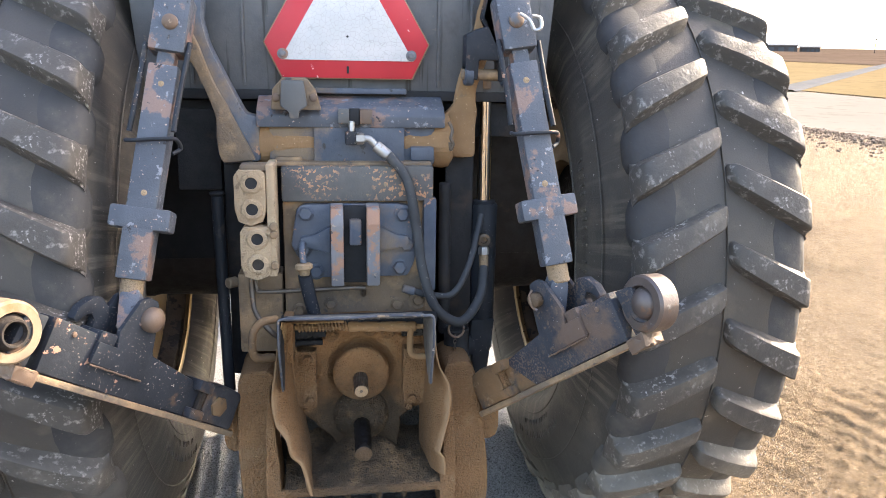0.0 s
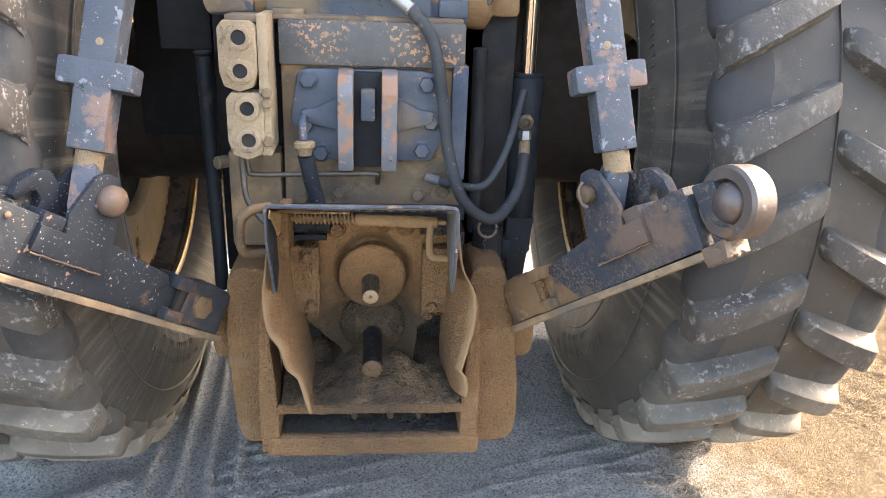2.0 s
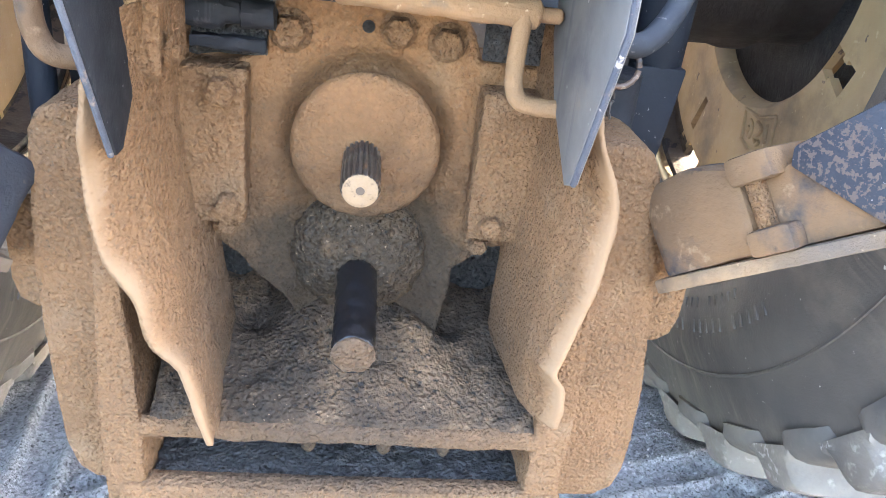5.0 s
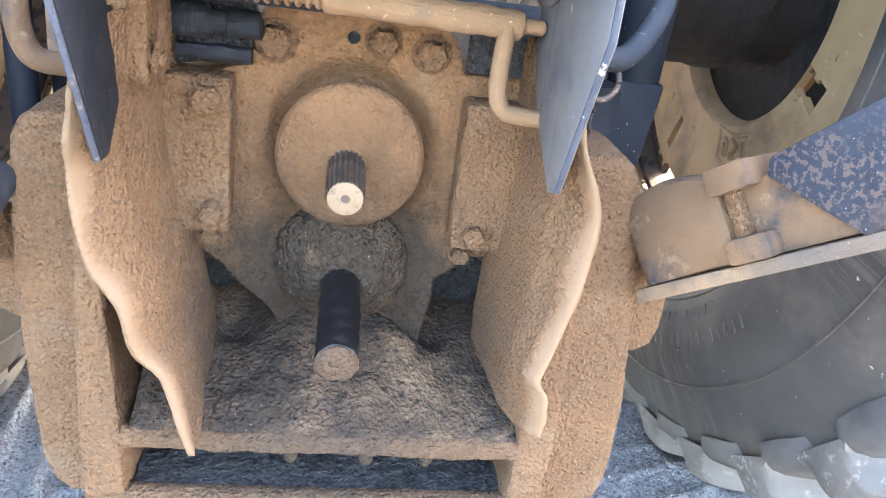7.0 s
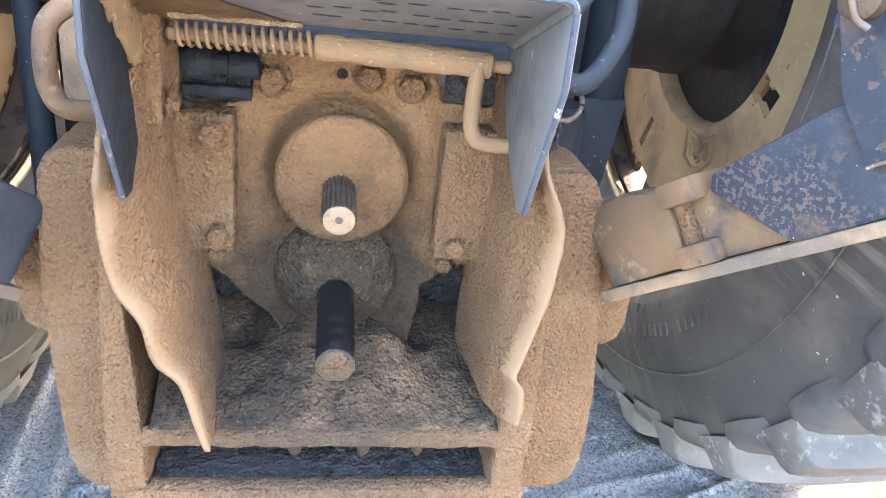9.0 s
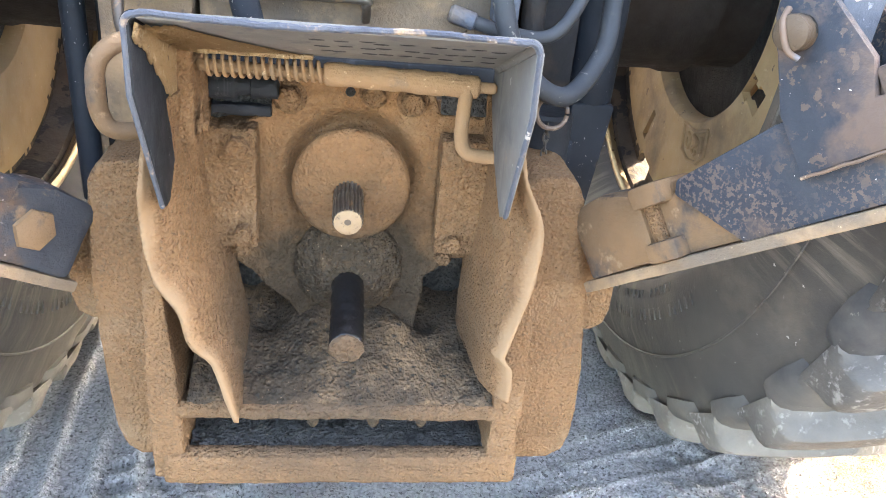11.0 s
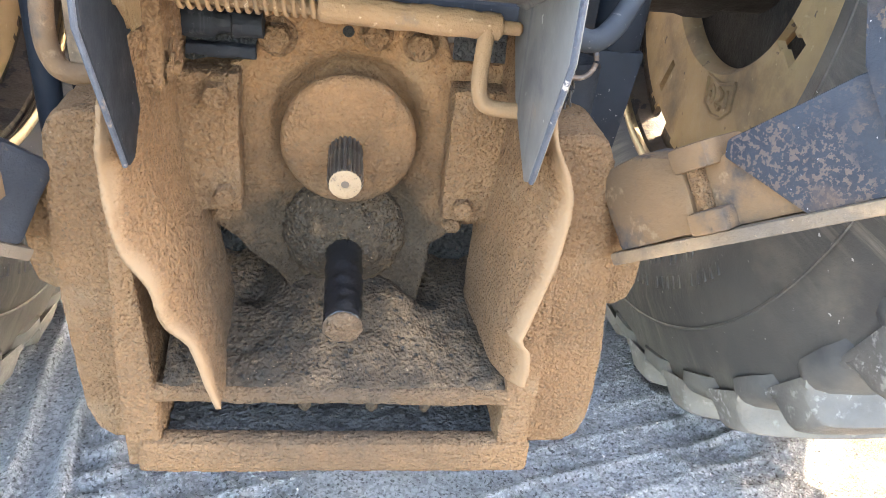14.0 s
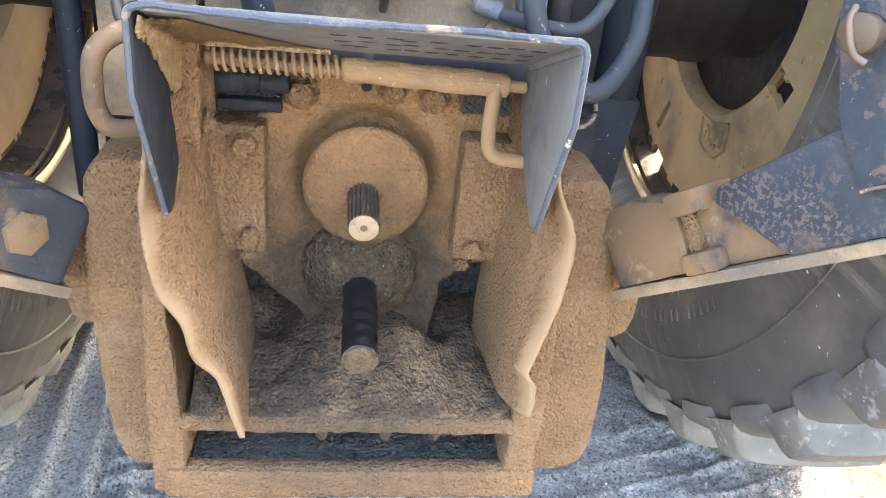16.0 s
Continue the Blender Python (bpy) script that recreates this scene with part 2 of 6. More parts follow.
PANEL = surface("weathered_dark_panel", (0.05, 0.056, 0.066), (0.085, 0.086, 0.09), (((0.035, 0.032, 0.032), 3.5, 0.55, 0.1), ((0.16, 0.125, 0.10), 22, 0.64, 0.05)), (0.4, 0.7), bump=((9, 0.25, 0.008), (200, 0.2, 0.0015)), streaks=((0.018, 0.018, 0.020), 26, 0.56, 0.06))
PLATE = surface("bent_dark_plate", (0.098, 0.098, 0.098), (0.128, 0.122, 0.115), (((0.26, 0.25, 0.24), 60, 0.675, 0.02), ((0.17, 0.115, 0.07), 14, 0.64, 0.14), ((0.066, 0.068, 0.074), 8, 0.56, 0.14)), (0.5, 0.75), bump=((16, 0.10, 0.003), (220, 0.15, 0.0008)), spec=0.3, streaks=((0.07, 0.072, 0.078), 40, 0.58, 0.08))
NAVY = surface("navy_plate_with_shade", (0.009, 0.011, 0.014), (0.016, 0.018, 0.022), (((0.26, 0.17, 0.095), 9, 0.66, 0.16), ((0.12, 0.12, 0.122), 120, 0.67, 0.03)), (0.55, 0.8), bump=((16, 0.12, 0.003), (220, 0.2, 0.001)), spec=0.18, streaks=((0.038, 0.040, 0.044), 60, 0.60, 0.08))
EDGE = surface("bare_edge_paint", (0.030, 0.037, 0.054), (0.060, 0.066, 0.080), (((0.36, 0.32, 0.29), 60, 0.62, 0.05), ((0.035, 0.04, 0.055), 30, 0.58, 0.05), ((0.30, 0.21, 0.13), 16, 0.58, 0.1)), (0.6, 0.85), bump=((120, 0.5, 0.003),), spec=0.3)
IRON = surface("worn_iron", (0.070, 0.060, 0.062), (0.105, 0.082, 0.074), (((0.20, 0.10, 0.05), 9, 0.57, 0.1), ((0.20, 0.185, 0.18), 30, 0.64, 0.06)), (0.32, 0.55), 0.45, bump=((60, 0.25, 0.002),))
BLACK = surface("shade_black", (0.007, 0.007, 0.008), (0.012, 0.0115, 0.011), (((0.035, 0.028, 0.022), 60, 0.6, 0.1),), (0.7, 0.95), bump=((60, 0.9, 0.012), (200, 0.8, 0.005)))
BARE = surface("scraped_steel", (0.125, 0.078, 0.052), (0.092, 0.064, 0.050), (((0.075, 0.08, 0.095), 22, 0.58, 0.06), ((0.28, 0.20, 0.14), 60, 0.63, 0.06)), (0.45, 0.75), 0.15, bump=((90, 0.25, 0.002),))
SCUFF = surface("pale_scuffed_casting", (0.135, 0.135, 0.148), (0.105, 0.11, 0.125), (((0.23, 0.125, 0.082), 14, 0.52, 0.05), ((0.03, 0.035, 0.045), 40, 0.63, 0.03), ((0.24, 0.20, 0.17), 60, 0.62, 0.05)), (0.5, 0.75), bump=((60, 0.3, 0.003), (220, 0.3, 0.0015)))
def ground_dust(nt, most):
    """Dust that the ground has left on the foot of the tyre."""
    g = nt.nodes.new("ShaderNodeNewGeometry")
    sep = nt.nodes.new("ShaderNodeSeparateXYZ")
    nt.links.new(g.outputs["Position"], sep.inputs[0])
    a = nt.nodes.new("ShaderNodeMath")
    a.operation = "MULTIPLY_ADD"
    a.inputs[1].default_value = 0.50
    nt.links.new(noise_fac(nt, 9, 6, 0.65, 0.2, 0.8), a.inputs[0])
    nt.links.new(sep.outputs["Z"], a.inputs[2])
    r = nt.nodes.new("ShaderNodeMapRange")
    r.inputs["From Min"].default_value, r.inputs["From Max"].default_value, r.inputs["To Max"].default_value = 0.85, 0.10, most
    nt.links.new(a.outputs[0], r.inputs["Value"])
    return r.outputs["Result"]


def tyre_rubber(name, cx, cy):
    """Dark rubber with dust that has run in rays from the axle at cx, cy."""
    m, nt, bsdf = nodes_of(name)
    col = mixed(nt, noise_fac(nt, 4, 6, 0.6, 0.35, 0.65), (0.037, 0.034, 0.033), (0.054, 0.048, 0.043))
    col = mixed(nt, noise_fac(nt, 5, 6, 0.6, 0.56, 0.78), col, (0.125, 0.104, 0.080))
    col = mixed(nt, noise_fac(nt, 95, 3, 0.6, 0.70, 0.73), col, (0.34, 0.32, 0.29))
    tc = nt.nodes.new("ShaderNodeTexCoord")
    at = nt.nodes.new("ShaderNodeVectorMath")
    at.operation = "SUBTRACT"
    at.inputs[1].default_value = (cx, cy, 0.86)
    nt.links.new(tc.outputs["Object"], at.inputs[0])
    sep = nt.nodes.new("ShaderNodeSeparateXYZ")
    nt.links.new(at.outputs[0], sep.inputs[0])
    ang = nt.nodes.new("ShaderNodeMath")
    ang.operation = "ARCTAN2"
    nt.links.new(sep.outputs["Y"], ang.inputs[0])
    nt.links.new(sep.outputs["Z"], ang.inputs[1])
    far = nt.nodes.new("ShaderNodeVectorMath")
    far.operation = "LENGTH"
    nt.links.new(at.outputs[0], far.inputs[0])
    polar = nt.nodes.new("ShaderNodeCombineXYZ")
    nt.links.new(ang.outputs[0], polar.inputs[0])
    dim = nt.nodes.new("ShaderNodeMath")
    dim.operation = "MULTIPLY"
    dim.inputs[1].default_value = 0.12
    nt.links.new(far.outputs["Value"], dim.inputs[0])
    nt.links.new(dim.outputs[0], polar.inputs[1])
    f = noise_fac(nt, 22, 6, 0.7, 0.48, 0.62)
    nt.links.new(polar.outputs[0], f.node.inputs["Value"].links[0].from_node.inputs["Vector"])
    side = nt.nodes.new("ShaderNodeMath")
    side.operation = "ABSOLUTE"
    nt.links.new(sep.outputs["X"], side.inputs[0])
    flank = nt.nodes.new("ShaderNodeMapRange")
    flank.inputs["From Min"].default_value, flank.inputs["From Max"].default_value = 0.195, 0.22
    nt.links.new(side.outputs[0], flank.inputs["Value"])
    f = times(nt, f, flank.outputs["Result"])
    col = mixed(nt, times(nt, f, noise_fac(nt, 3, 4, 0.6, 0.40, 0.60)), col, (0.125, 0.110, 0.088))
    col = mixed(nt, ground_dust(nt, 0.42), col, (0.170, 0.152, 0.124))
    nt.links.new(col, bsdf.inputs["Base Color"])
    bsdf.inputs["Roughness"].default_value = 0.55
    bsdf.inputs["Specular IOR Level"].default_value = 0.3
    bump_of(nt, bsdf, ((14, 0.15, 0.004), (260, 0.3, 0.0015)))
    return m


WHEEL_AT = {1: (0.845, 2.46), -1: (-0.785, 2.43)}
RUBBER = {s: tyre_rubber("dusty_tyre_rubber", *WHEEL_AT[s]) for s in (1, -1)}
TREAD = surface("scuffed_lug_rubber", (0.040, 0.037, 0.036), (0.060, 0.054, 0.049), (((0.120, 0.106, 0.088), 6, 0.56, 0.16), ((0.30, 0.29, 0.28), 120, 0.55, 0.10, 10, 0.54), ((0.17, 0.160, 0.15), 60, 0.55, 0.10, 11, 0.45)), (0.5, 0.75), big=6.0, bump=((14, 0.3, 0.006), (110, 0.3, 0.0020)), spec=0.35, foot=(0.205, 0.184, 0.155))
UNDERTREAD = surface("smooth_tread_rubber", (0.030, 0.030, 0.033), (0.044, 0.043, 0.044), (((0.085, 0.076, 0.064), 5, 0.60, 0.16), ((0.12, 0.112, 0.10), 90, 0.66, 0.06)), (0.65, 0.85), big=5.0, bump=((12, 0.2, 0.004), (160, 0.25, 0.0012)), spec=0.25, foot=(0.185, 0.168, 0.142))
RIM = surface("dusty_tan_wheel_paint", (0.36, 0.245, 0.120), (0.285, 0.192, 0.098), (((0.135, 0.092, 0.054), 4, 0.54, 0.16), ((0.10, 0.068, 0.045), 24, 0.66, 0.03), ((0.42, 0.31, 0.17), 60, 0.64, 0.06)), (0.55, 0.8), bump=((40, 0.15, 0.003), (240, 0.25, 0.0012)))
BRASSY = surface("worn_bright_flange", (0.17, 0.128, 0.078), (0.12, 0.09, 0.055), (((0.10, 0.06, 0.035), 20, 0.60, 0.06),), (0.25, 0.42), 0.75, bump=((60, 0.2, 0.002),))
RUST = surface("flaking_rim_rust", (0.072, 0.048, 0.030), (0.044, 0.032, 0.023), (((0.15, 0.108, 0.064), 16, 0.60, 0.04), ((0.014, 0.012, 0.010), 16, 0.53, 0.03)), (0.5, 0.8), bump=((40, 0.4, 0.004), (200, 0.3, 0.002)), spec=0.3)
HINGE = surface("rusted_hinge", (0.018, 0.021, 0.028), (0.032, 0.034, 0.040), (((0.070, 0.042, 0.028), 8, 0.50, 0.08), ((0.15, 0.095, 0.055), 14, 0.62, 0.08), ((0.34, 0.29, 0.27), 90, 0.62, 0.02, 8, 0.5)), (0.5, 0.8), bump=((30, 0.4, 0.004), (200, 0.3, 0.002)), spec=0.3)
HOSE = surface("black_hose_rubber", (0.026, 0.029, 0.034), (0.042, 0.046, 0.052), (((0.17, 0.155, 0.14), 60, 0.64, 0.06), ((0.09, 0.082, 0.072), 7, 0.58, 0.14)), (0.55, 0.75), bump=((300, 0.2, 0.001),), spec=0.25)
ZINC = surface("zinc_fitting", (0.36, 0.365, 0.37), (0.27, 0.265, 0.26), (((0.25, 0.2, 0.16), 60, 0.60, 0.05),), (0.35, 0.55), 0.8, bump=((200, 0.15, 0.001),))
CHROME = surface("chromed_rod", (0.75, 0.74, 0.72), (0.68, 0.66, 0.63), (), (0.06, 0.16), 1.0, bump=((300, 0.05, 0.0005),))
STEEL = surface("splined_steel", (0.090, 0.072, 0.058), (0.060, 0.050, 0.043), (((0.16, 0.10, 0.06), 60, 0.58, 0.08),), (0.35, 0.6), 0.45, bump=((200, 0.25, 0.001),))
PALE = surface("pale_dusty_steel", (0.25, 0.175, 0.105), (0.20, 0.14, 0.088), (((0.12, 0.085, 0.055), 150, 0.58, 0.08),), (0.6, 0.85), 0.1, bump=((200, 0.6, 0.003),))
GREASE = surface("wet_black_grease", (0.005, 0.0055, 0.007), (0.010, 0.010, 0.011), (((0.07, 0.055, 0.042), 60, 0.72, 0.06),), (0.04, 0.10), bump=((75, 0.35, 0.004),))
REDF = surface("red_reflective_film", (0.42, 0.014, 0.028), (0.37, 0.012, 0.025), (((0.75, 0.55, 0.55), 70, 0.70, 0.02),), (0.35, 0.55), bump=((200, 0.1, 0.0008),))
BALL = surface("worn_bare_socket", (0.215, 0.160, 0.112), (0.170, 0.112, 0.072), (((0.20, 0.095, 0.045), 10, 0.55, 0.08), ((0.42, 0.35, 0.28), 14, 0.62, 0.05)), (0.45, 0.7), 0.1, bump=((60, 0.3, 0.002),))
PLASTIC = surface("grey_plastic_cap", (0.050, 0.053, 0.058), (0.072, 0.074, 0.078), (((0.12, 0.10, 0.08), 16, 0.6, 0.12),), (0.5, 0.7), bump=((200, 0.2, 0.001),))


def ground_material():
    """Grey gravel on the pad round the tractor, tan sand beyond, both with grain and stains."""
    m, nt, bsdf = nodes_of("sandy_gravel_ground")
    grey = mixed(nt, noise_fac(nt, 3.0, 6, 0.6, 0.35, 0.65), (0.46, 0.458, 0.456), (0.34, 0.34, 0.342))
    grey = mixed(nt, noise_fac(nt, 170, 4, 0.6, 0.58, 0.66), grey, (0.47, 0.465, 0.455))
    grey = mixed(nt, noise_fac(nt, 150, 4, 0.6, 0.555, 0.64), grey, (0.085, 0.08, 0.078))
    grains = crumbs(nt, 150)
    gap = nt.nodes.new("ShaderNodeMapRange")
    gap.inputs["From Max"].default_value, gap.inputs["To Min"].default_value, gap.inputs["To Max"].default_value = 0.5, 0.45, 0.0
    nt.links.new(grains, gap.inputs["Value"])
    grey = mixed(nt, gap.outputs["Result"], grey, (0.10, 0.10, 0.105))
    tan = mixed(nt, noise_fac(nt, 1.2, 6, 0.6, 0.35, 0.65), (0.165, 0.112, 0.060), (0.128, 0.087, 0.047))
    tan = mixed(nt, noise_fac(nt, 62, 4, 0.7, 0.49, 0.60), tan, (0.105, 0.071, 0.040))
    tan = mixed(nt, noise_fac(nt, 4.5, 6, 0.65, 0.52, 0.66), tan, (0.152, 0.105, 0.060))
    tan = mixed(nt, noise_fac(nt, 70, 4, 0.6, 0.58, 0.68), tan, (0.25, 0.178, 0.105))
    # grey gravel lies in an oval round the tractor, paler to lift its shadow
    tc = nt.nodes.new("ShaderNodeTexCoord")
    flat = nt.nodes.new("ShaderNodeVectorMath")
    flat.operation = "MULTIPLY_ADD"
    flat.inputs[1].default_value = (0.62, 0.30, 0.0)
    flat.inputs[2].default_value = (0.45, -1.15, 0.0)
    nt.links.new(tc.outputs["Object"], flat.inputs[0])
    away = nt.nodes.new("ShaderNodeVectorMath")
    away.operation = "LENGTH"
    nt.links.new(flat.outputs[0], away.inputs[0])
    wob = nt.nodes.new("ShaderNodeMath")
    wob.operation = "MULTIPLY_ADD"
    wob.inputs[1].default_value = 0.5
    nt.links.new(noise_fac(nt, 1.4, 6, 0.65, 0.2, 0.8), wob.inputs[0])
    nt.links.new(away.outputs["Value"], wob.inputs[2])
    edge = nt.nodes.new("ShaderNodeMapRange")
    edge.inputs["From Min"].default_value, edge.inputs["From Max"].default_value = 1.34, 1.54
    nt.links.new(wob.outputs[0], edge.inputs["Value"])
    nt.links.new(mixed(nt, edge.outputs["Result"], grey, tan), bsdf.inputs["Base Color"])
    bsdf.inputs["Roughness"].default_value = 0.95
    bump_of(nt, bsdf, ((5, 0.6, 0.05), (18, 0.8, 0.03), (60, 1.0, 0.03), (220, 1.0, 0.010)))
    return m


DIRT = ground_material()


def stone_material(name, a, b):
    """Each stone of a heap has its own shade between a and b."""
    m, nt, bsdf = nodes_of(name)
    g = nt.nodes.new("ShaderNodeNewGeometry")
    nt.links.new(mixed(nt, g.outputs["Random Per Island"], a, b), bsdf.inputs["Base Color"])
    bsdf.inputs["Roughness"].default_value = 0.85
    bump_of(nt, bsdf, ((200, 0.5, 0.003),))
    return m


STONE = stone_material("grey_gravel_stone", (0.08, 0.08, 0.08), (0.33, 0.325, 0.32))
BERM = stone_material("brown_broken_stone", (0.06, 0.042, 0.030), (0.17, 0.12, 0.088))


def land(name, a, b, c, scale):
    """Dull far land: no gloss, patchy."""
    m, nt, bsdf = nodes_of(name)
    col = mixed(nt, noise_fac(nt, scale, 6, 0.6, 0.35, 0.65), a, b)
    col = mixed(nt, noise_fac(nt, scale * 7, 6, 0.6, 0.55, 0.65), col, c)
    nt.links.new(col, bsdf.inputs["Base Color"])
    bsdf.inputs["Roughness"].default_value = 1.0
    bsdf.inputs["Specular IOR Level"].default_value = 0.0
    return m


CONCRETE = land("pale_concrete_apron", (0.117, 0.113, 0.105), (0.109, 0.105, 0.098), (0.094, 0.090, 0.082), 0.25)
FIELD = land("dry_stubble_field", (0.117, 0.092, 0.055), (0.101, 0.079, 0.047), (0.078, 0.062, 0.039), 0.2)
LAND = land("bare_brown_land", (0.051, 0.039, 0.031), (0.069, 0.052, 0.042), (0.035, 0.027, 0.022), 0.05)
CANAL = land("grey_blue_track", (0.078, 0.082, 0.090), (0.066, 0.069, 0.074), (0.094, 0.090, 0.086), 0.3)
SHED = land("far_shed_cladding", (0.066, 0.056, 0.053), (0.078, 0.066, 0.062), (0.058, 0.051, 0.048), 0.3)
ROOF = land("far_shed_roof", (0.133, 0.144, 0.160), (0.121, 0.129, 0.140), (0.101, 0.109, 0.117), 0.3)


def cracked_white(name):
    """Faded film with a net of fine cracks."""
    m, nt, bsdf = nodes_of(name)
    tc = nt.nodes.new("ShaderNodeTexCoord")
    v = nt.nodes.new("ShaderNodeTexVoronoi")
    v.feature = "DISTANCE_TO_EDGE"
    v.inputs["Scale"].default_value = 85
    nt.links.new(tc.outputs["Object"], v.inputs["Vector"])
    r = nt.nodes.new("ShaderNodeMapRange")
    r.inputs["From Max"].default_value, r.inputs["To Min"].default_value, r.inputs["To Max"].default_value = 0.045, 0.55, 0.0
    nt.links.new(v.outputs["Distance"], r.inputs["Value"])
    base = mixed(nt, noise_fac(nt, 9), (0.46, 0.46, 0.47), (0.40, 0.405, 0.415))
    nt.links.new(mixed(nt, r.outputs["Result"], base, (0.25, 0.235, 0.22)), bsdf.inputs["Base Color"])
    bsdf.inputs["Roughness"].default_value = 0.5
    return m


WHITE = cracked_white("faded_cracked_white_film")


# ---- mesh helpers ----
def basis(d, side=(1, 0, 0)):
    """Columns: side, second, d, all of length one."""
    d = Vector(d).normalized()
    s = Vector(side)
    s = (s - d * s.dot(d))
    if s.length < 1e-4:
        s = Vector((0, 0, 1)) - d * d.z
    s.normalize()
    return s, d.cross(s), d


def bevel(bm, w, seg=2):
    if w > 0:
        bmesh.ops.bevel(bm, geom=bm.edges[:], offset=w, segments=seg, affect="EDGES", profile=0.6, clamp_overlap=True)
    return bm


def box(x0, x1, y0, y1, z0, z1, bev=0.004, bm=None):
    out = bmesh.new()
    bmesh.ops.create_cube(out, size=1, matrix=Matrix.LocRotScale(((x0 + x1) / 2, (y0 + y1) / 2, (z0 + z1) / 2), None, (abs(x1 - x0), abs(y1 - y0), abs(z1 - z0))))
    bevel(out, bev)
    return add(bm, out)


def add(bm, other):
    """Joins other into bm and returns the whole."""
    if bm is None:
        return other
    me = bpy.data.meshes.new("tmp")
    other.to_mesh(me)
    other.free()
    bm.from_mesh(me)
    bpy.data.meshes.remove(me)
    return bm


def beam(p, q, w, h, side=(1, 0, 0), bev=0.004, bm=None, taper=1.0):
    """A bar from p to q, w wide along side and h the other way."""
    s, u, d = basis(Vector(q) - Vector(p), side)
    out = bmesh.new()
    vs = []
    for e, k in ((Vector(p), 1.0), (Vector(q), taper)):
        vs.append([out.verts.new(e + s * a * w / 2 * k + u * b * h / 2 * k) for a, b in ((-1, -1), (1, -1), (1, 1), (-1, 1))])
    out.faces.new(vs[0][::-1]), out.faces.new(vs[1])
    for i in range(4):
        out.faces.new((vs[0][i], vs[0][(i + 1) % 4], vs[1][(i + 1) % 4], vs[1][i]))
    bmesh.ops.recalc_face_normals(out, faces=out.faces[:])
    bevel(out, bev)
    return add(bm, out)


def rings(loops, closed=False, caps=True, bm=None):
    """A skin over equal loops of points."""
    out = bmesh.new()
    vs = [[out.verts.new(p) for p in loop] for loop in loops]
    n = len(vs[0])
    for a, b in zip(vs, vs[1:] + ([vs[0]] if closed else [])):
        for i in range(n):
            out.faces.new((a[i], a[(i + 1) % n], b[(i + 1) % n], b[i]))
    if caps and not closed:
        out.faces.new(vs[0][::-1]), out.faces.new(vs[-1])
    bmesh.ops.recalc_face_normals(out, faces=out.faces[:])
    return add(bm, out)


def turned(p, axis, profile, seg=32, bm=None):
    """A lathe: profile of (distance along axis, radius) from p."""
    s, u, d = basis(axis, (0, 0, 1) if abs(Vector(axis).normalized().z) < 0.9 else (1, 0, 0))
    p = Vector(p)
    return rings([[p + d * a + (s * math.cos(2 * math.pi * i / seg) + u * math.sin(2 * math.pi * i / seg)) * max(r, 1e-4) for i in range(seg)] for a, r in profile], bm=bm)


def rod(p, q, r, seg=20, bev=0.003, bm=None):
    n = (Vector(q) - Vector(p)).length
    b = min(bev, r * 0.4, n * 0.3)
    return turned(p, Vector(q) - Vector(p), ((0, r - b), (b, r), (n - b, r), (n, r - b)), seg, bm)


def spline(pts, k=8):
    pts = [Vector(p) for p in pts]
    ext = [pts[0] * 2 - pts[1]] + pts + [pts[-1] * 2 - pts[-2]]
    out = []
    for a, b, c, d in zip(ext, ext[1:], ext[2:], ext[3:]):
        for i in range(k):
            t = i / k
            out.append(0.5 * ((2 * b) + (c - a) * t + (2 * a - 5 * b + 4 * c - d) * t * t + (3 * b - a - 3 * c + d) * t ** 3))
    return out + [pts[-1]]


def tube(pts, r, seg=12, k=8, bm=None):
    """A round bar or hose through the points."""
    line = spline(pts, k) if k > 1 else [Vector(p) for p in pts]
    loops, s = [], None
    for i, p in enumerate(line):
        d = (line[min(i + 1, len(line) - 1)] - line[max(i - 1, 0)]).normalized()
        s = basis(d, s if s else (0.3, 0.2, 0.9))[0]
        u = d.cross(s)
        loops.append([p + (s * math.cos(2 * math.pi * j / seg) + u * math.sin(2 * math.pi * j / seg)) * r for j in range(seg)])
    return rings(loops, bm=bm)


def prism(pts, axis, a0, a1, bev=0.003, bm=None):
    """A polygon in the plane across axis ('x': pts are y,z; 'y': x,z; 'z': x,y), drawn out from a0 to a1."""
    def at(p, a):
        return {"x": (a, p[0], p[1]), "y": (p[0], a, p[1]), "z": (p[0], p[1], a)}[axis]
    out = bmesh.new()
    lo, hi = [out.verts.new(at(p, a0)) for p in pts], [out.verts.new(at(p, a1)) for p in pts]
    out.faces.new(lo), out.faces.new(hi[::-1])
    for i in range(len(pts)):
        j = (i + 1) % len(pts)
        out.faces.new((lo[i], hi[i], hi[j], lo[j]))
    bmesh.ops.recalc_face_normals(out, faces=out.faces[:])
    bevel(out, bev)
    return add(bm, out)


def hexbolt(p, axis, r=0.013, h=0.010, bm=None, washer=True):
    """A bolt head that stands out from p along axis."""
    s, u, d = basis(axis, (0.5, 0.1, 0.86))
    p = Vector(p)
    if washer:
        bm = turned(p - d * 0.004, d, ((0, r * 1.25), (0.005, r * 1.25), (0.006, r * 1.15)), 20, bm)
    six = [(math.cos(math.pi / 3 * i), math.sin(math.pi / 3 * i)) for i in range(6)]
    return rings([[p + d * a + (s * c + u * t) * r * k for c, t in six] for a, k in ((-0.002, 1.0), (h * 0.75, 1.0), (h, 0.86))], bm=bm)


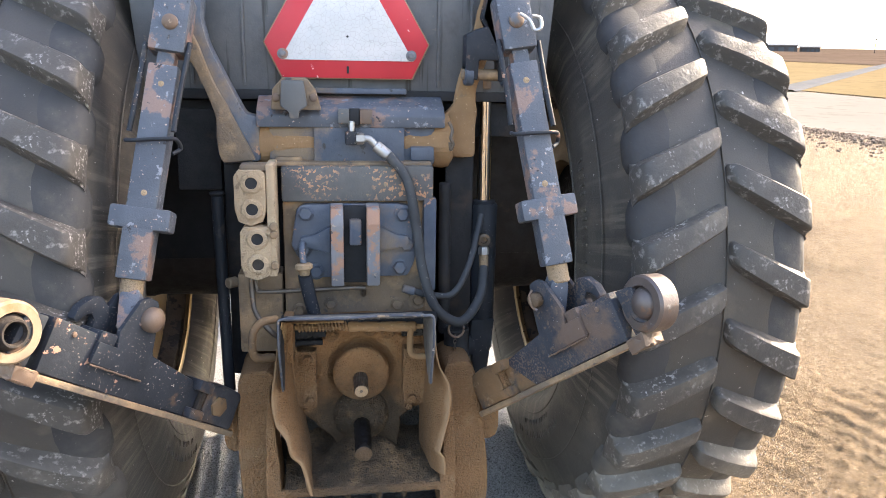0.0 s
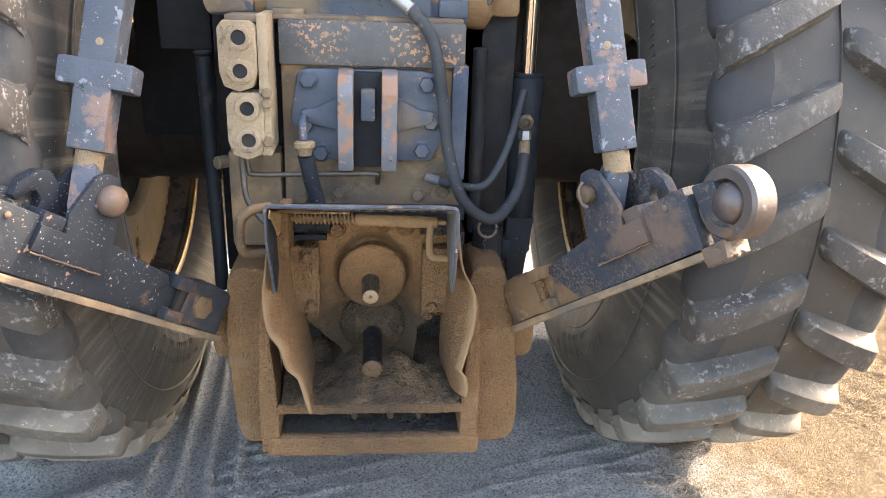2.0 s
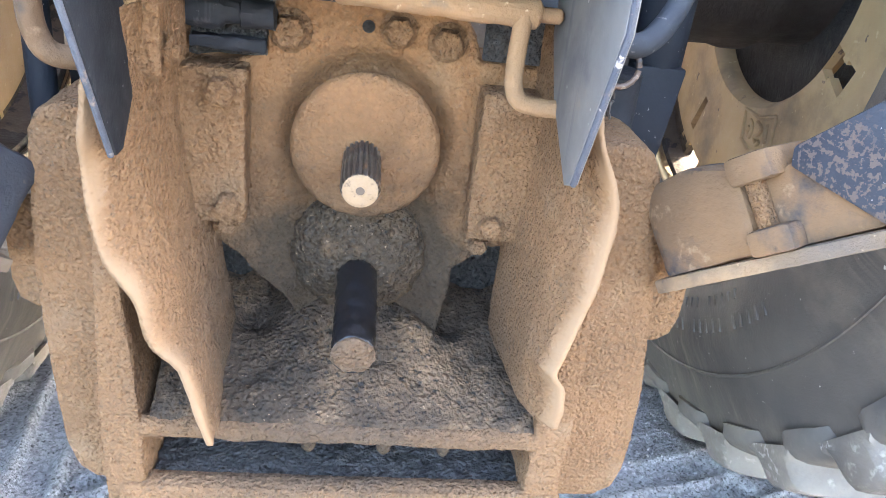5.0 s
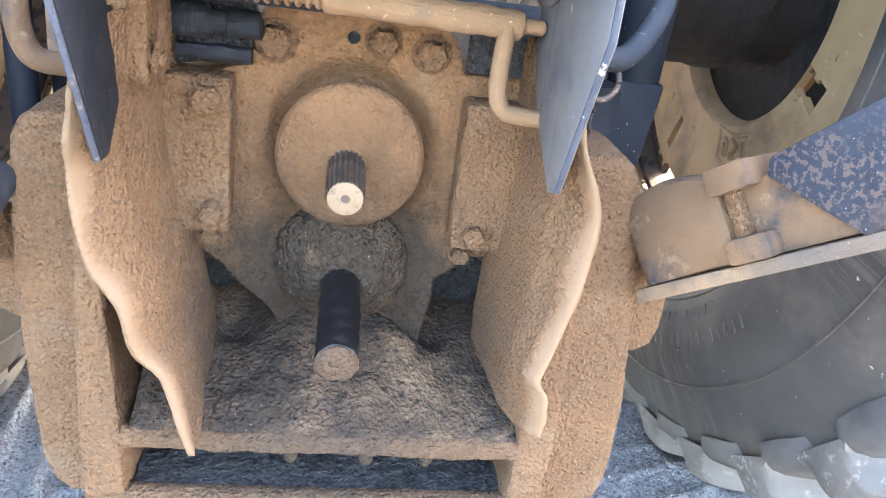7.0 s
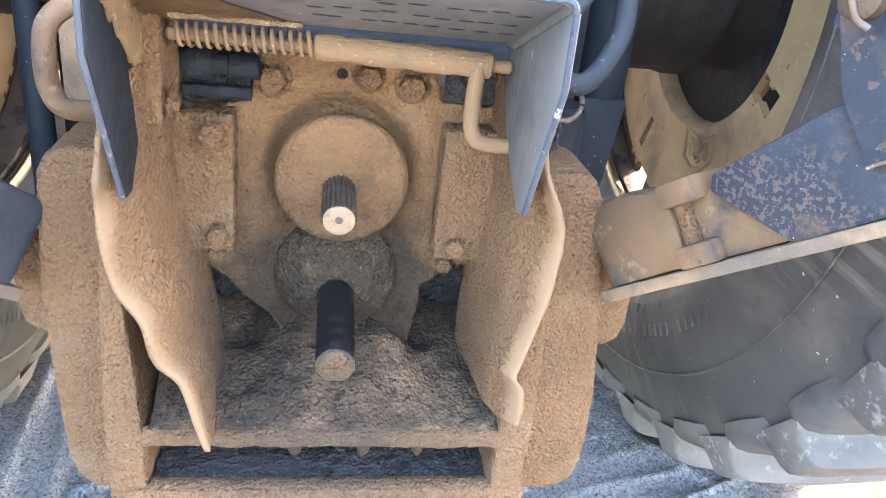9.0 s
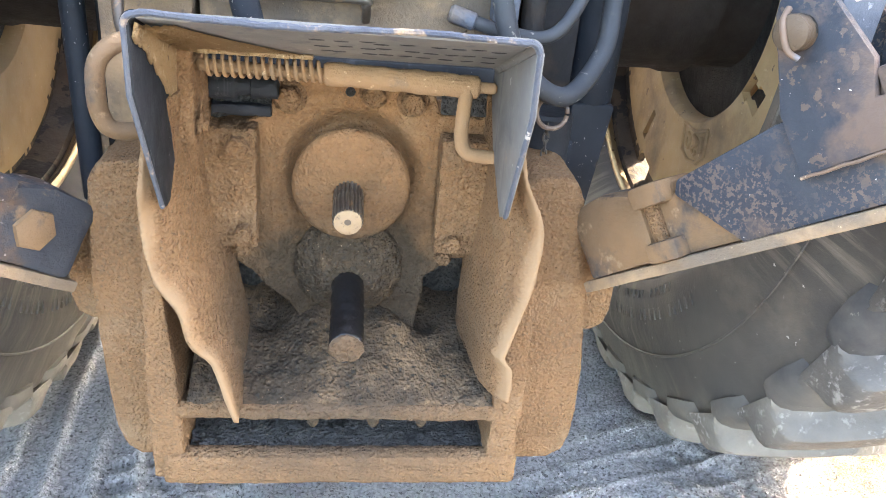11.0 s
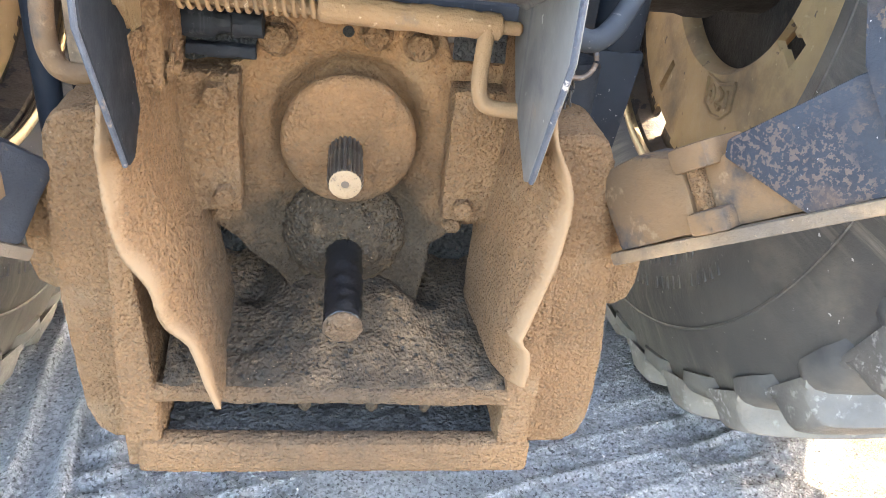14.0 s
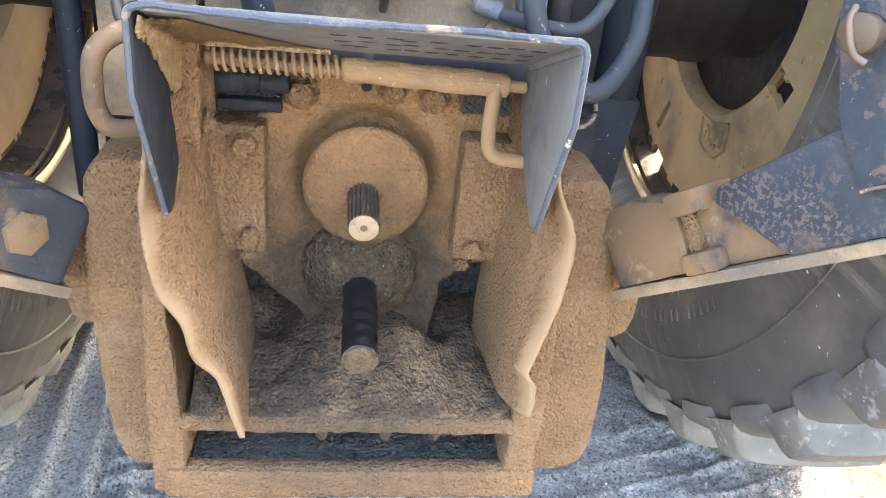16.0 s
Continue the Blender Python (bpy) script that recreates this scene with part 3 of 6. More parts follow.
def caked(bm, cell=0.010, amount=0.004, scale=28.0, seed=0.0, coarse=0.0, grain=0.0):
    """Cuts a shape fine and gives it the uneven skin of dried mud."""
    bmesh.ops.triangulate(bm, faces=bm.faces[:])
    for _ in range(8):
        long = [e for e in bm.edges if e.calc_length() > cell * 1.5]
        if not long:
            break
        bmesh.ops.subdivide_edges(bm, edges=long, cuts=1, use_grid_fill=True)
        bmesh.ops.triangulate(bm, faces=[f for f in bm.faces if len(f.verts) > 3])
    bmesh.ops.remove_doubles(bm, verts=bm.verts[:], dist=0.0003)
    bm.normal_update()
    off = Vector((seed, seed * 2.7, seed * 1.3))
    moved = []
    for v in bm.verts:
        n = noise.fractal((v.co + off) * scale, 0.8, 2.0, 4) * amount
        n += noise.noise((v.co + off) * 150) * amount * 0.15
        if grain:
            n += (noise.noise((v.co + off) * 135) + 0.6 * noise.noise((v.co - off) * 330)) * grain
        if coarse:
            n += noise.noise((v.co + off) * scale * 0.3) * coarse
        moved.append(v.normal * n)
    for v, d in zip(bm.verts, moved):
        v.co += d
    return bm


def part(name, bm, mat, parent, label="", smooth=True, angle=38):
    """Links a bmesh as one mesh object under a thing or a part."""
    me = bpy.data.meshes.new(name)
    bm.to_mesh(me)
    bm.free()
    me.materials.append(mat)
    if smooth:
        me.polygons.foreach_set("use_smooth", [True] * len(me.polygons))
        me.set_sharp_from_angle(angle=radians(angle))
    ob = new(name, me)
    if parent is not None:
        ob.parent = parent
        if parent.type == "EMPTY":
            ob.matrix_parent_inverse = Matrix.Translation(-parent.location)
    if label:
        ob["label"] = label
    return ob


def thing(name, place, label, category, kind="", group=""):
    ob = new(name)
    ob.location = place
    ob.empty_display_size = 0.1
    return tagged(ob, label, category, group, kind)


def height(x, y):
    """The ground's height: level round the tractor, rising slowly far ahead."""
    z = 0.036 * max(0.0, y - 8.0)
    u = x + 0.25 * y
    return z + 0.12 * math.exp(-((u - 12.9) / 0.7) ** 2)


# ---- ground and distance ----
def laid(lo, hi, near0, near1, fine, far0, far1, mid):
    """Grid lines: fine in the near stretch, of middle size round it, growing beyond."""
    inner = list(np.arange(near0, near1 + 1e-6, fine))
    inner = list(np.arange(far0, near0 - mid / 2, mid)) + inner + list(np.arange(near1 + mid, far1, mid))
    for end, sign in ((hi, 1), (lo, -1)):
        a, st = (inner[-1] if sign > 0 else inner[0]), mid
        while sign * (end - a) > 0:
            st *= 1.12
            a += sign * st
            inner.append(a) if sign > 0 else inner.insert(0, a)
    return inner


def lug_print(x, y):
    """Relief of tyre prints behind and between the wheels."""
    z = 0.0
    for cx, w in ((-0.86, 0.27), (0.86, 0.27)):
        d = x - cx
        if abs(d) < w and y < 2.25:
            k = ((y - 0.55 * abs(d)) / 0.20) % 1.0
            z += (0.014 if cx < 0 else 0.006) * (math.sin(2 * math.pi * k)) * min(1, (w - abs(d)) / 0.05)
    if -0.36 < x < 1.3 and 1.4 < y < 2.8:
        # rows of tread blocks left by another tyre that crossed behind the wheels
        wx, wy = 0.007 * noise.noise(Vector((x * 8, y * 8, 2))), 0.008 * noise.noise(Vector((x * 6, y * 6, 9)))
        v = (y - 0.30 * x + wy) / 0.068
        u = (x + 0.30 * y + wx) / 0.056 + (0.5 if int(math.floor(v)) % 2 else 0.0) + 0.35 * (v % 1.0)
        a, b = abs((v % 1.0) - 0.5), abs((u % 1.0) - 0.5)
        keep = min(1, max(0, 0.75 + 1.3 * noise.noise(Vector((x * 3, y * 3, 6))))) * min(1, (x + 0.36) / 0.06) * min(1, max(0.12, (0.95 - x) / 0.2))
        z += keep * max(0.012 * math.exp(-((0.5 - a) / 0.10) ** 2), 0.011 * math.exp(-((0.5 - b) / 0.12) ** 2))
    d = x + 0.47
    if abs(d) < 0.14 and y < 2.9:
        wob = 0.006 * noise.noise(Vector((x * 7, y * 7, 4)))
        k = ((x + wob + (0.10 + 0.25 * d) * (y - 2.0)) / 0.078) % 1.0
        e = min(1, (0.14 - abs(d)) / 0.03) * (0.75 + 0.35 * noise.noise(Vector((x * 5, y * 9, 8))))
        z += 0.020 / (1 + ((k - 0.5) / 0.13) ** 6) * e
    if -0.42 < x < -0.20 and 1.5 < y < 2.5:
        # rungs of a finer tread beside the ribs
        wob = 0.006 * noise.noise(Vector((x * 14, y * 14, 1)))
        j = ((y - 0.25 * x + wob) / 0.052) % 1.0
        z += 0.014 / (1 + ((j - 0.5) / 0.22) ** 6) * min(1, (x + 0.42) / 0.03, (-0.20 - x) / 0.05) * max(0, 0.7 + noise.noise(Vector((x * 6, y * 6, 1))))
    return z


def ground():
    xs = laid(-1500, 1500, -1.2, 2.1, 0.0075, -1.6, 4.4, 0.020)
    ys = laid(-300, 1600, 1.45, 3.0, 0.0075, 0.4, 7.5, 0.022)
    verts = []
    for y in ys:
        for x in xs:
            z = height(x, y)
            if abs(x) < 6 and -4 < y < 12:
                p = Vector((x, y, 0))
                z += 0.007 * noise.noise(p * 2.2) + 0.0035 * noise.fractal(p * 17, 0.6, 2.0, 5) + lug_print(x, y) - 0.006
                if x > 0.7:
                    # loose clods and old tracks in the open sand
                    k = min(1, max(0.15, (x - 1.1) * 2))
                    clod = max(0.0, noise.noise(p * 52) + 0.6 * noise.noise(p * 95) - 0.12)
                    z += k * (0.007 * noise.fractal(p * 19, 0.5, 2.0, 3) + 0.010 * clod)
                    u = x + 0.45 * y
                    z += k * 0.012 * math.sin(46 * u + 3 * noise.noise(p * 2)) * max(0, 0.25 + noise.noise(p * 1.3 + Vector((4, 0, 0))))
            verts.append((x, y, z))
    n = len(xs)
    faces = [(j * n + i, j * n + i + 1, (j + 1) * n + i + 1, (j + 1) * n + i) for j in range(len(ys) - 1) for i in range(n - 1)]
    me = bpy.data.meshes.new("ground")
    me.from_pydata(verts, [], faces)
    me.materials.append(DIRT)
    me.polygons.foreach_set("use_smooth", [True] * len(me.polygons))
    tagged(new("ground", me), "dusty sandy gravel ground with tyre prints", "ground", kind="structure")


def pebbles(name, label, count, place, size, mat):
    """Loose stones strewn over the ground, in one mesh."""
    rng = random.Random(5)
    ico = bmesh.new()
    bmesh.ops.create_icosphere(ico, subdivisions=1, radius=1)
    base = [v.co.copy() for v in ico.verts]
    tris = [[v.index for v in f.verts] for f in ico.faces]
    ico.free()
    verts, faces = [], []
    for _ in range(count):
        x, y = place(rng)
        r = size * (0.35 + rng.random() ** 4 * 2.2)
        m = Euler((rng.random() * 6, rng.random() * 6, rng.random() * 6)).to_matrix()
        sc = Vector((r, r * (0.6 + 0.4 * rng.random()), r * (0.45 + 0.3 * rng.random())))
        z = height(x, y) + (lug_print(x, y) if y < 5 else 0) - 0.004
        k = len(verts)
        for b in base:
            w = m @ Vector((b.x * sc.x, b.y * sc.y, b.z * sc.z))
            verts.append((x + w.x, y + w.y, z + w.z + r * 0.15))
        faces += [[k + i for i in t] for t in tris]
    me = bpy.data.meshes.new(name)
    me.from_pydata(verts, [], faces)
    me.materials.append(mat)
    tagged(new(name, me), label, "gravel", kind="stuff")


def strip(name, u0, u1, lift, mat, label, y0=-60, y1=400, rows=60):
    """A flat band of land beside the yard, laid along the slope."""
    verts, faces = [], []
    us = np.linspace(u0, u1, 5)
    for j in range(rows + 1):
        y = y0 + (y1 - y0) * (j / rows) ** 2
        for u in us:
            x = u - 0.25 * y
            verts.append((x, y, 0.036 * max(0.0, y - 8.0) + lift))
    for j in range(rows):
        for i in range(4):
            a = j * 5 + i
            faces.append((a, a + 1, a + 6, a + 5))
    me = bpy.data.meshes.new(name)
    me.from_pydata(verts, [], faces)
    me.materials.append(mat)
    tagged(new(name, me), label, name.replace("_", " "), kind="structure")


def shed(place, length, depth, tall, turn, label):
    t = thing("shed", place, label, "shed")
    m = Matrix.Translation(place) @ Matrix.Rotation(turn, 4, "Z")
    b = box(-length / 2, length / 2, -depth / 2, depth / 2, -1, tall, 0)
    bmesh.ops.transform(b, matrix=m, verts=b.verts[:])
    part("wall", b, SHED, t, smooth=False)
    r = prism(((-depth / 2 - 0.5, tall), (depth / 2 + 0.5, tall), (0, tall + depth * 0.14)), "x", -length / 2 - 0.5, length / 2 + 0.5, 0)
    bmesh.ops.transform(r, matrix=m, verts=r.verts[:])
    part("roof", r, ROOF, t, smooth=False)
    for i in range(4):
        x = length * (-0.36 + 0.24 * i)
        d = box(x - length * 0.07, x + length * 0.07, -depth / 2 - 0.1, -depth / 2 + 0.1, 0, tall * 0.7, 0)
        bmesh.ops.transform(d, matrix=m, verts=d.verts[:])
        part("door", d, CANAL, t, smooth=False)


def utility_pole(place, tall):
    t = thing("utility_pole", place, "thin grey wooden utility pole far across the field", "pole", group="utility poles")
    x, y, z = place
    part("post", rod((x, y, z - 1), (x, y, z + tall), 0.16, 8), BROWN, t)
    part("crossarm", box(x - 1.2, x + 1.2, y - 0.08, y + 0.08, z + tall * 0.9, z + tall * 0.9 + 0.2, 0), BROWN, t)


ground()
pebbles("gravel", "small grey stones strewn over the dusty ground", 26000,
        lambda g: (g.uniform(-1.3, 1.7), 1.3 + 1.5 * g.random() ** 1.0), 0.0014, STONE)
pebbles("gravel_berm", "low ridge of brown broken stone beside the concrete", 16000,
        lambda g: (lambda y: (12.9 + g.gauss(0, 0.65) - 0.25 * y, y))(g.uniform(9, 22)), 0.017, BERM)
strip("concrete_apron", 13.7, 25.2, 0.02, CONCRETE, "wide pale concrete apron beyond the gravel ridge")
strip("stubble_field", 25.6, 72, 0.03, FIELD, "dry yellow stubble field beyond the concrete")
strip("brown_land", 73, 900, 0.05, LAND, "bare brown land on the far side of the field", y1=900)
def farm_track():
    """A grey track that runs away across the field."""
    a, b = Vector((17.2, 28.1, 0)), Vector((62, 80, 0))
    side = (b - a).normalized().cross(Vector((0, 0, 1)))
    verts = []
    for i in range(31):
        p = a.lerp(b, i / 30)
        for w in (-0.6, -0.42, 0.42, 0.6):
            q = p + side * w
            verts.append((q.x, q.y, 0.036 * (q.y - 8.0) + (0.10 if abs(w) < 0.5 else 0.04)))
    faces = [(4 * i + j, 4 * i + j + 1, 4 * i + j + 5, 4 * i + j + 4) for i in range(30) for j in range(3)]
    me = bpy.data.meshes.new("farm_track")
    me.from_pydata(verts, [], faces)
    me.materials.append(CANAL)
    tagged(new("farm_track", me), "grey track running away across the dry field", "farm track", kind="structure")


farm_track()
shed((150, 250, 8.5), 13, 6, 2.1, -0.5, "long low grey farm shed on the far edge of the field")
shed((162.5, 250, 8.5), 6, 5, 1.7, -0.5, "small blue-grey farm shed on the far edge of the field")
for px, py, tall in ((142, 250, 11), (187, 250, 5), (144, 262, 7)):
    utility_pole((px, py, height(px, py)), tall)


# ---- tractor ----
tractor = thing("tractor", (0, 2.5, 0), "large old farm tractor, dark worn paint under dried mud", "tractor")
WZ, RT = 0.86, 0.912


def tyre_profile():
    """(offset across, radius) of the tyre without its lugs."""
    half = [(0.0, 0.876), (0.09, 0.873), (0.15, 0.866), (0.186, 0.856), (0.206, 0.838), (0.217, 0.804), (0.238, 0.752), (0.266, 0.69), (0.277, 0.62), (0.262, 0.55), (0.215, 0.505), (0.180, 0.486)]
    return [(-a, r) for a, r in half[:0:-1]] + half


def wheel(s):
    """A rear wheel; s is the side, +1 or -1."""
    cx, WY = WHEEL_AT[s]
    rubber = RUBBER[s]
    w = new("wheel")
    w.parent = tractor
    w.location = (cx, WY, WZ)
    w.matrix_parent_inverse = Matrix.Translation(-tractor.location)
    w["label"] = "tall rear wheel with worn chevron lugs on a dusty tan rim"

    def squash(co):
        """The loaded tyre lies flat on the ground and bulges a little beside its foot."""
        g = min(1.0, max(0.0, (0.45 - co.z) / 0.45)) ** 2
        dy, dz = (co.y - WY) * (1 - 0.022 * g), (co.z - WZ) * (1 - 0.022 * g)
        return Vector((co.x + (co.x - cx) * 0.04 * g, WY + dy, max(WZ + dz, 0.002)))

    def under(name, bm, mat, label="", angle=38):
        if name in ("tyre", "sidewall_ring", "mould_seam", "raised_letter"):
            for v in bm.verts:
                v.co = squash(v.co)
        ob = part(name, bm, mat, w, label, angle=angle)
        return ob

    seg = 120
    loops = []
    for a, r in tyre_profile():
        loops.append([(cx + a, WY + r * math.cos(2 * math.pi * i / seg), WZ + r * math.sin(2 * math.pi * i / seg)) for i in range(seg)])
    tb = rings(loops, caps=False)
    under("tyre", tb, rubber, "dusty black ribbed tyre", 60)
    # raised rings on the inner sidewall
    for r, a in ((0.735, -0.251), (0.585, -0.270)):
        loop = []
        for i in range(seg):
            c, t = math.cos(2 * math.pi * i / seg), math.sin(2 * math.pi * i / seg)
            loop.append([(cx + s * a + dx, WY + (r + dr) * c, WZ + (r + dr) * t) for dx, dr in ((0, -0.003), (-s * 0.0018, -0.0015), (-s * 0.0018, 0.0015), (0, 0.003))])
        under("sidewall_ring", rings(loop, closed=True), rubber)
    loop = []
    for i in range(seg):
        c, t = math.cos(2 * math.pi * i / seg), math.sin(2 * math.pi * i / seg)
        loop.append([(cx + dx, WY + r * c, WZ + r * t) for dx, r in ((-0.003, 0.872), (-0.001, 0.881), (0.001, 0.881), (0.003, 0.872))])
    under("mould_seam", rings(loop, closed=True), rubber)
    # raised lettering on the inner sidewall, worn past reading
    for ring_r, first, last, size in ((0.655, 222, 262, 0.011), (0.615, 228, 256, 0.008), (0.66, 150, 178, 0.016)):
        for i in range(int((last - first) / 1.9)):
            if i % 6 == 5:
                continue
            t = radians(first + 1.9 * i)
            c, n = math.cos(t), math.sin(t)
            off = cx - s * (np.interp(ring_r, [0.55, 0.62, 0.69], [0.262, 0.277, 0.266]) + 0.0005)
            bar = box(-0.002, 0.002, -size * 0.22, size * 0.22, -size, size, 0.0008)
            bmesh.ops.transform(bar, matrix=Matrix.Translation((off, WY + ring_r * c, WZ + ring_r * n)) @ Matrix.Rotation(t - math.pi / 2, 4, "X"), verts=bar.verts[:])
            under("raised_letter", bar, rubber)
    # lugs: two sets, each drawn once and turned round the axle
    for side in (-1, 1):
        st = []
        across = [0.004, 0.007, 0.012, 0.022, 0.05, 0.09, 0.13, 0.162, 0.184, 0.197, 0.204, 0.210, 0.216]
        crown = [0.884, 0.896, 0.904, 0.909, 0.911, 0.912, 0.911, 0.909, 0.906, 0.902, 0.893, 0.872, 0.845]
        plan = [0.45, 0.68, 0.86, 1.0, 1.0, 1.0, 1.0, 1.0, 1.0, 0.98, 0.95, 1.0, 1.06]
        for a, top, wide in zip(across, crown, plan):
            u = (a - 0.006) / 0.198
            base = np.interp(a, [0, 0.09, 0.15, 0.198, 0.216, 0.223, 0.243], [0.876, 0.873, 0.868, 0.863, 0.850, 0.832, 0.760]) - 0.012
            ang = -radians(6.6) * max(u, 0.0) ** 0.95
            half_t = radians(1.60 + 0.55 * u) * wide
            half_b = radians(2.05 + 0.75 * u) * wide
            st.append((side * a, base, max(top, base + 0.016), ang, half_t, half_b))
        loops = []
        for a, base, top, ang, ht, hb in st:
            # the angle runs up the rear face
            loops.append([(a, -r * math.cos(ang + h), r * math.sin(ang + h)) for r, h in ((base, -hb * 1.25), (base + 0.014, -hb * 1.04), (base + (top - base) * 0.55, -hb * 0.90), (top - 0.005, -ht * 1.07), (top, -ht * 0.92), (top + 0.001, 0.0), (top, ht * 0.92), (top - 0.005, ht * 1.07), (base + (top - base) * 0.55, hb * 0.90), (base + 0.014, hb * 1.04), (base, hb * 1.25))])
        lb = rings(loops)
        # the ground between two lugs ends in a raised panel with rounded corners at the shoulder
        loops = []
        for a, top, trim in ((0.120, 0.8690, 0.0), (0.150, 0.8690, 0.0), (0.190, 0.8630, 0.0), (0.204, 0.8560, 0.3), (0.213, 0.8480, 1.0), (0.2195, 0.8370, 2.1), (0.2225, 0.8260, 2.8)):
            u = (a - 0.006) / 0.198
            mid = -radians(6.6) * u ** 0.95 + radians(6.0)
            half = radians(4.6 - trim)
            low = min(top - 0.010, 0.818)
            loops.append([(side * a, -r * math.cos(mid + h), r * math.sin(mid + h)) for r, h in ((low, -half * 1.05), (top - 0.005, -half), (top, -half * 0.93), (top + 0.001, 0.0), (top, half * 0.93), (top - 0.005, half), (low, half * 1.05))])
        pb = rings(loops)
        for name, shape, mat in (("lug", lb, TREAD), ("tread_panel", pb, UNDERTREAD)):
            me = None
            for i in range(30):
                if me is None:
                    ob = under(name, shape, mat, angle=42)
                    me = ob.data
                else:
                    ob = new(name, me)
                    ob.parent = w
                turn = radians(12 * i + (3.8 if side * s < 0 else 10.1) + (0 if s > 0 else 3.2))
                ob.matrix_parent_inverse = Matrix()
                spin = Matrix.Rotation(-turn, 4, "X")
                hub_at = Vector((cx, WY, WZ))
                if min((spin @ v.co).z for v in me.vertices) + WZ < 0.58:
                    ob.data = me.copy()
                    for v in ob.data.vertices:
                        v.co = squash(spin @ v.co + hub_at) - hub_at
                else:
                    ob.matrix_basis = spin
    # rim barrel with flanges
    prof = [(-0.185, 0.486), (-0.188, 0.494), (-0.18, 0.497), (-0.17, 0.482), (-0.145, 0.478), (-0.12, 0.484), (-0.07, 0.474), (0.07, 0.462), (0.13, 0.466), (0.17, 0.476), (0.18, 0.495), (0.188, 0.492), (0.185, 0.482)]
    outer = [[(cx + a, WY + r * math.cos(2 * math.pi * i / 96), WZ + r * math.sin(2 * math.pi * i / 96)) for i in range(96)] for a, r in prof]
    inner = [[(cx + a, WY + (r - 0.009) * math.cos(2 * math.pi * i / 96), WZ + (r - 0.009) * math.sin(2 * math.pi * i / 96)) for i in range(96)] for a, r in prof[::-1]]
    under("rim_barrel", rings(outer + inner, closed=True, caps=False), RUST, "rusty flaking rim barrel")
    fl = [[(cx - s * a, WY + r * math.cos(2 * math.pi * i / 96), WZ + r * math.sin(2 * math.pi * i / 96)) for i in range(96)] for a, r in ((0.190, 0.474), (0.196, 0.482), (0.196, 0.492), (0.186, 0.501), (0.180, 0.494), (0.178, 0.476))]
    under("rim_flange", rings(fl, closed=True, caps=False), BRASSY, "worn bright rim flange")
    # dished disc with lobes, slots and a large hole
    radii = [0.252, 0.257, 0.265, 0.29, 0.305, 0.332, 0.36, 0.385, 0.400, 0.412, 0.424, 0.435, 0.446, 0.456, 0.465, 0.474]
    n = 240
    x0 = cx - s * (0.135 if s > 0 else 0.117)
    solid = set()
    for j in range(len(radii) - 1):
        for i in range(n):
            deg = i * 360 / n
            d = (deg - (0 if s > 0 else -34)) % 360
            # gaps at the rim, narrow slots and broken windows, half a turn apart
            if radii[j] > 0.43 and min(abs(d - 288.5), abs(d - 108.5)) < 4.6:
                continue
            if 0.33 < radii[j] < 0.41 and min(abs(d - 296.5), abs(d - 116.5)) < 1.3 + 0.5 * ((j + i) % 2):
                continue
            if s > 0 and (2 <= j <= 4) and min(abs(d - 208), abs(d - 28)) < (5.5, 4.0, 5.0)[j - 2]:
                continue
            solid.add((j, i))
    db = bmesh.new()
    dish = [0.022, 0.008] + [0] * 14
    grid = [[[db.verts.new((x0 + s * (dish[j] + th), WY + r * math.cos(2 * math.pi * i / n), WZ + r * math.sin(2 * math.pi * i / n))) for i in range(n)] for j, r in enumerate(radii)] for th in (0.0, 0.016)]
    f, b = grid
    for j, i in solid:
        k = (i + 1) % n
        db.faces.new((f[j][i], f[j][k], f[j + 1][k], f[j + 1][i]))
        db.faces.new((b[j][i], b[j + 1][i], b[j + 1][k], b[j][k]))
        if (j - 1, i) not in solid:
            db.faces.new((f[j][i], f[j][k], b[j][k], b[j][i]))
        if (j + 1, i) not in solid:
            db.faces.new((f[j + 1][i], f[j + 1][k], b[j + 1][k], b[j + 1][i]))
        if (j, (i - 1) % n) not in solid:
            db.faces.new((f[j][i], f[j + 1][i], b[j + 1][i], b[j][i]))
        if (j, k) not in solid:
            db.faces.new((f[j][k], f[j + 1][k], b[j + 1][k], b[j][k]))
    bmesh.ops.recalc_face_normals(db, faces=db.faces[:])
    loose = [v for v in db.verts if not v.link_faces]
    bmesh.ops.delete(db, geom=loose, context="VERTS")
    disc = under("wheel_disc", db, RIM, "dusty tan dished wheel disc with slots and a rusty margin")
    disc.data.materials.append(RUST)
    for p in disc.data.polygons:
        far = math.hypot(p.center.y - WY, p.center.z - WZ)
        if far + 0.016 * noise.noise(p.center * 14) + 0.010 * noise.noise(p.center * 45) > 0.445:
            p.material_index = 1
    # cast mark on the disc: a shield with three worn strokes
    mark, mr = (radians(254) if s > 0 else radians(222)), 0.308
    lay = Matrix.Translation((x0 - s * 0.001, WY + mr * math.cos(mark), WZ + mr * math.sin(mark))) @ Matrix.Rotation(mark - radians(270), 4, "X") @ Matrix.Rotation(radians(6), 4, "X")
    frame_line = ((-0.055, 0.034), (0.0, 0.026), (0.055, 0.038), (0.052, -0.018), (0.020, -0.036), (-0.020, -0.036), (-0.052, -0.018), (-0.055, 0.034))
    strokes = [frame_line, ((-0.030, 0.018), (-0.032, -0.016)), ((0.004, 0.018), (-0.014, 0.008), (-0.006, -0.004), (0.008, -0.010), (-0.004, -0.022), (-0.014, -0.014)), ((0.032, 0.020), (0.020, 0.008), (0.026, -0.012), (0.036, -0.002), (0.030, 0.008))]
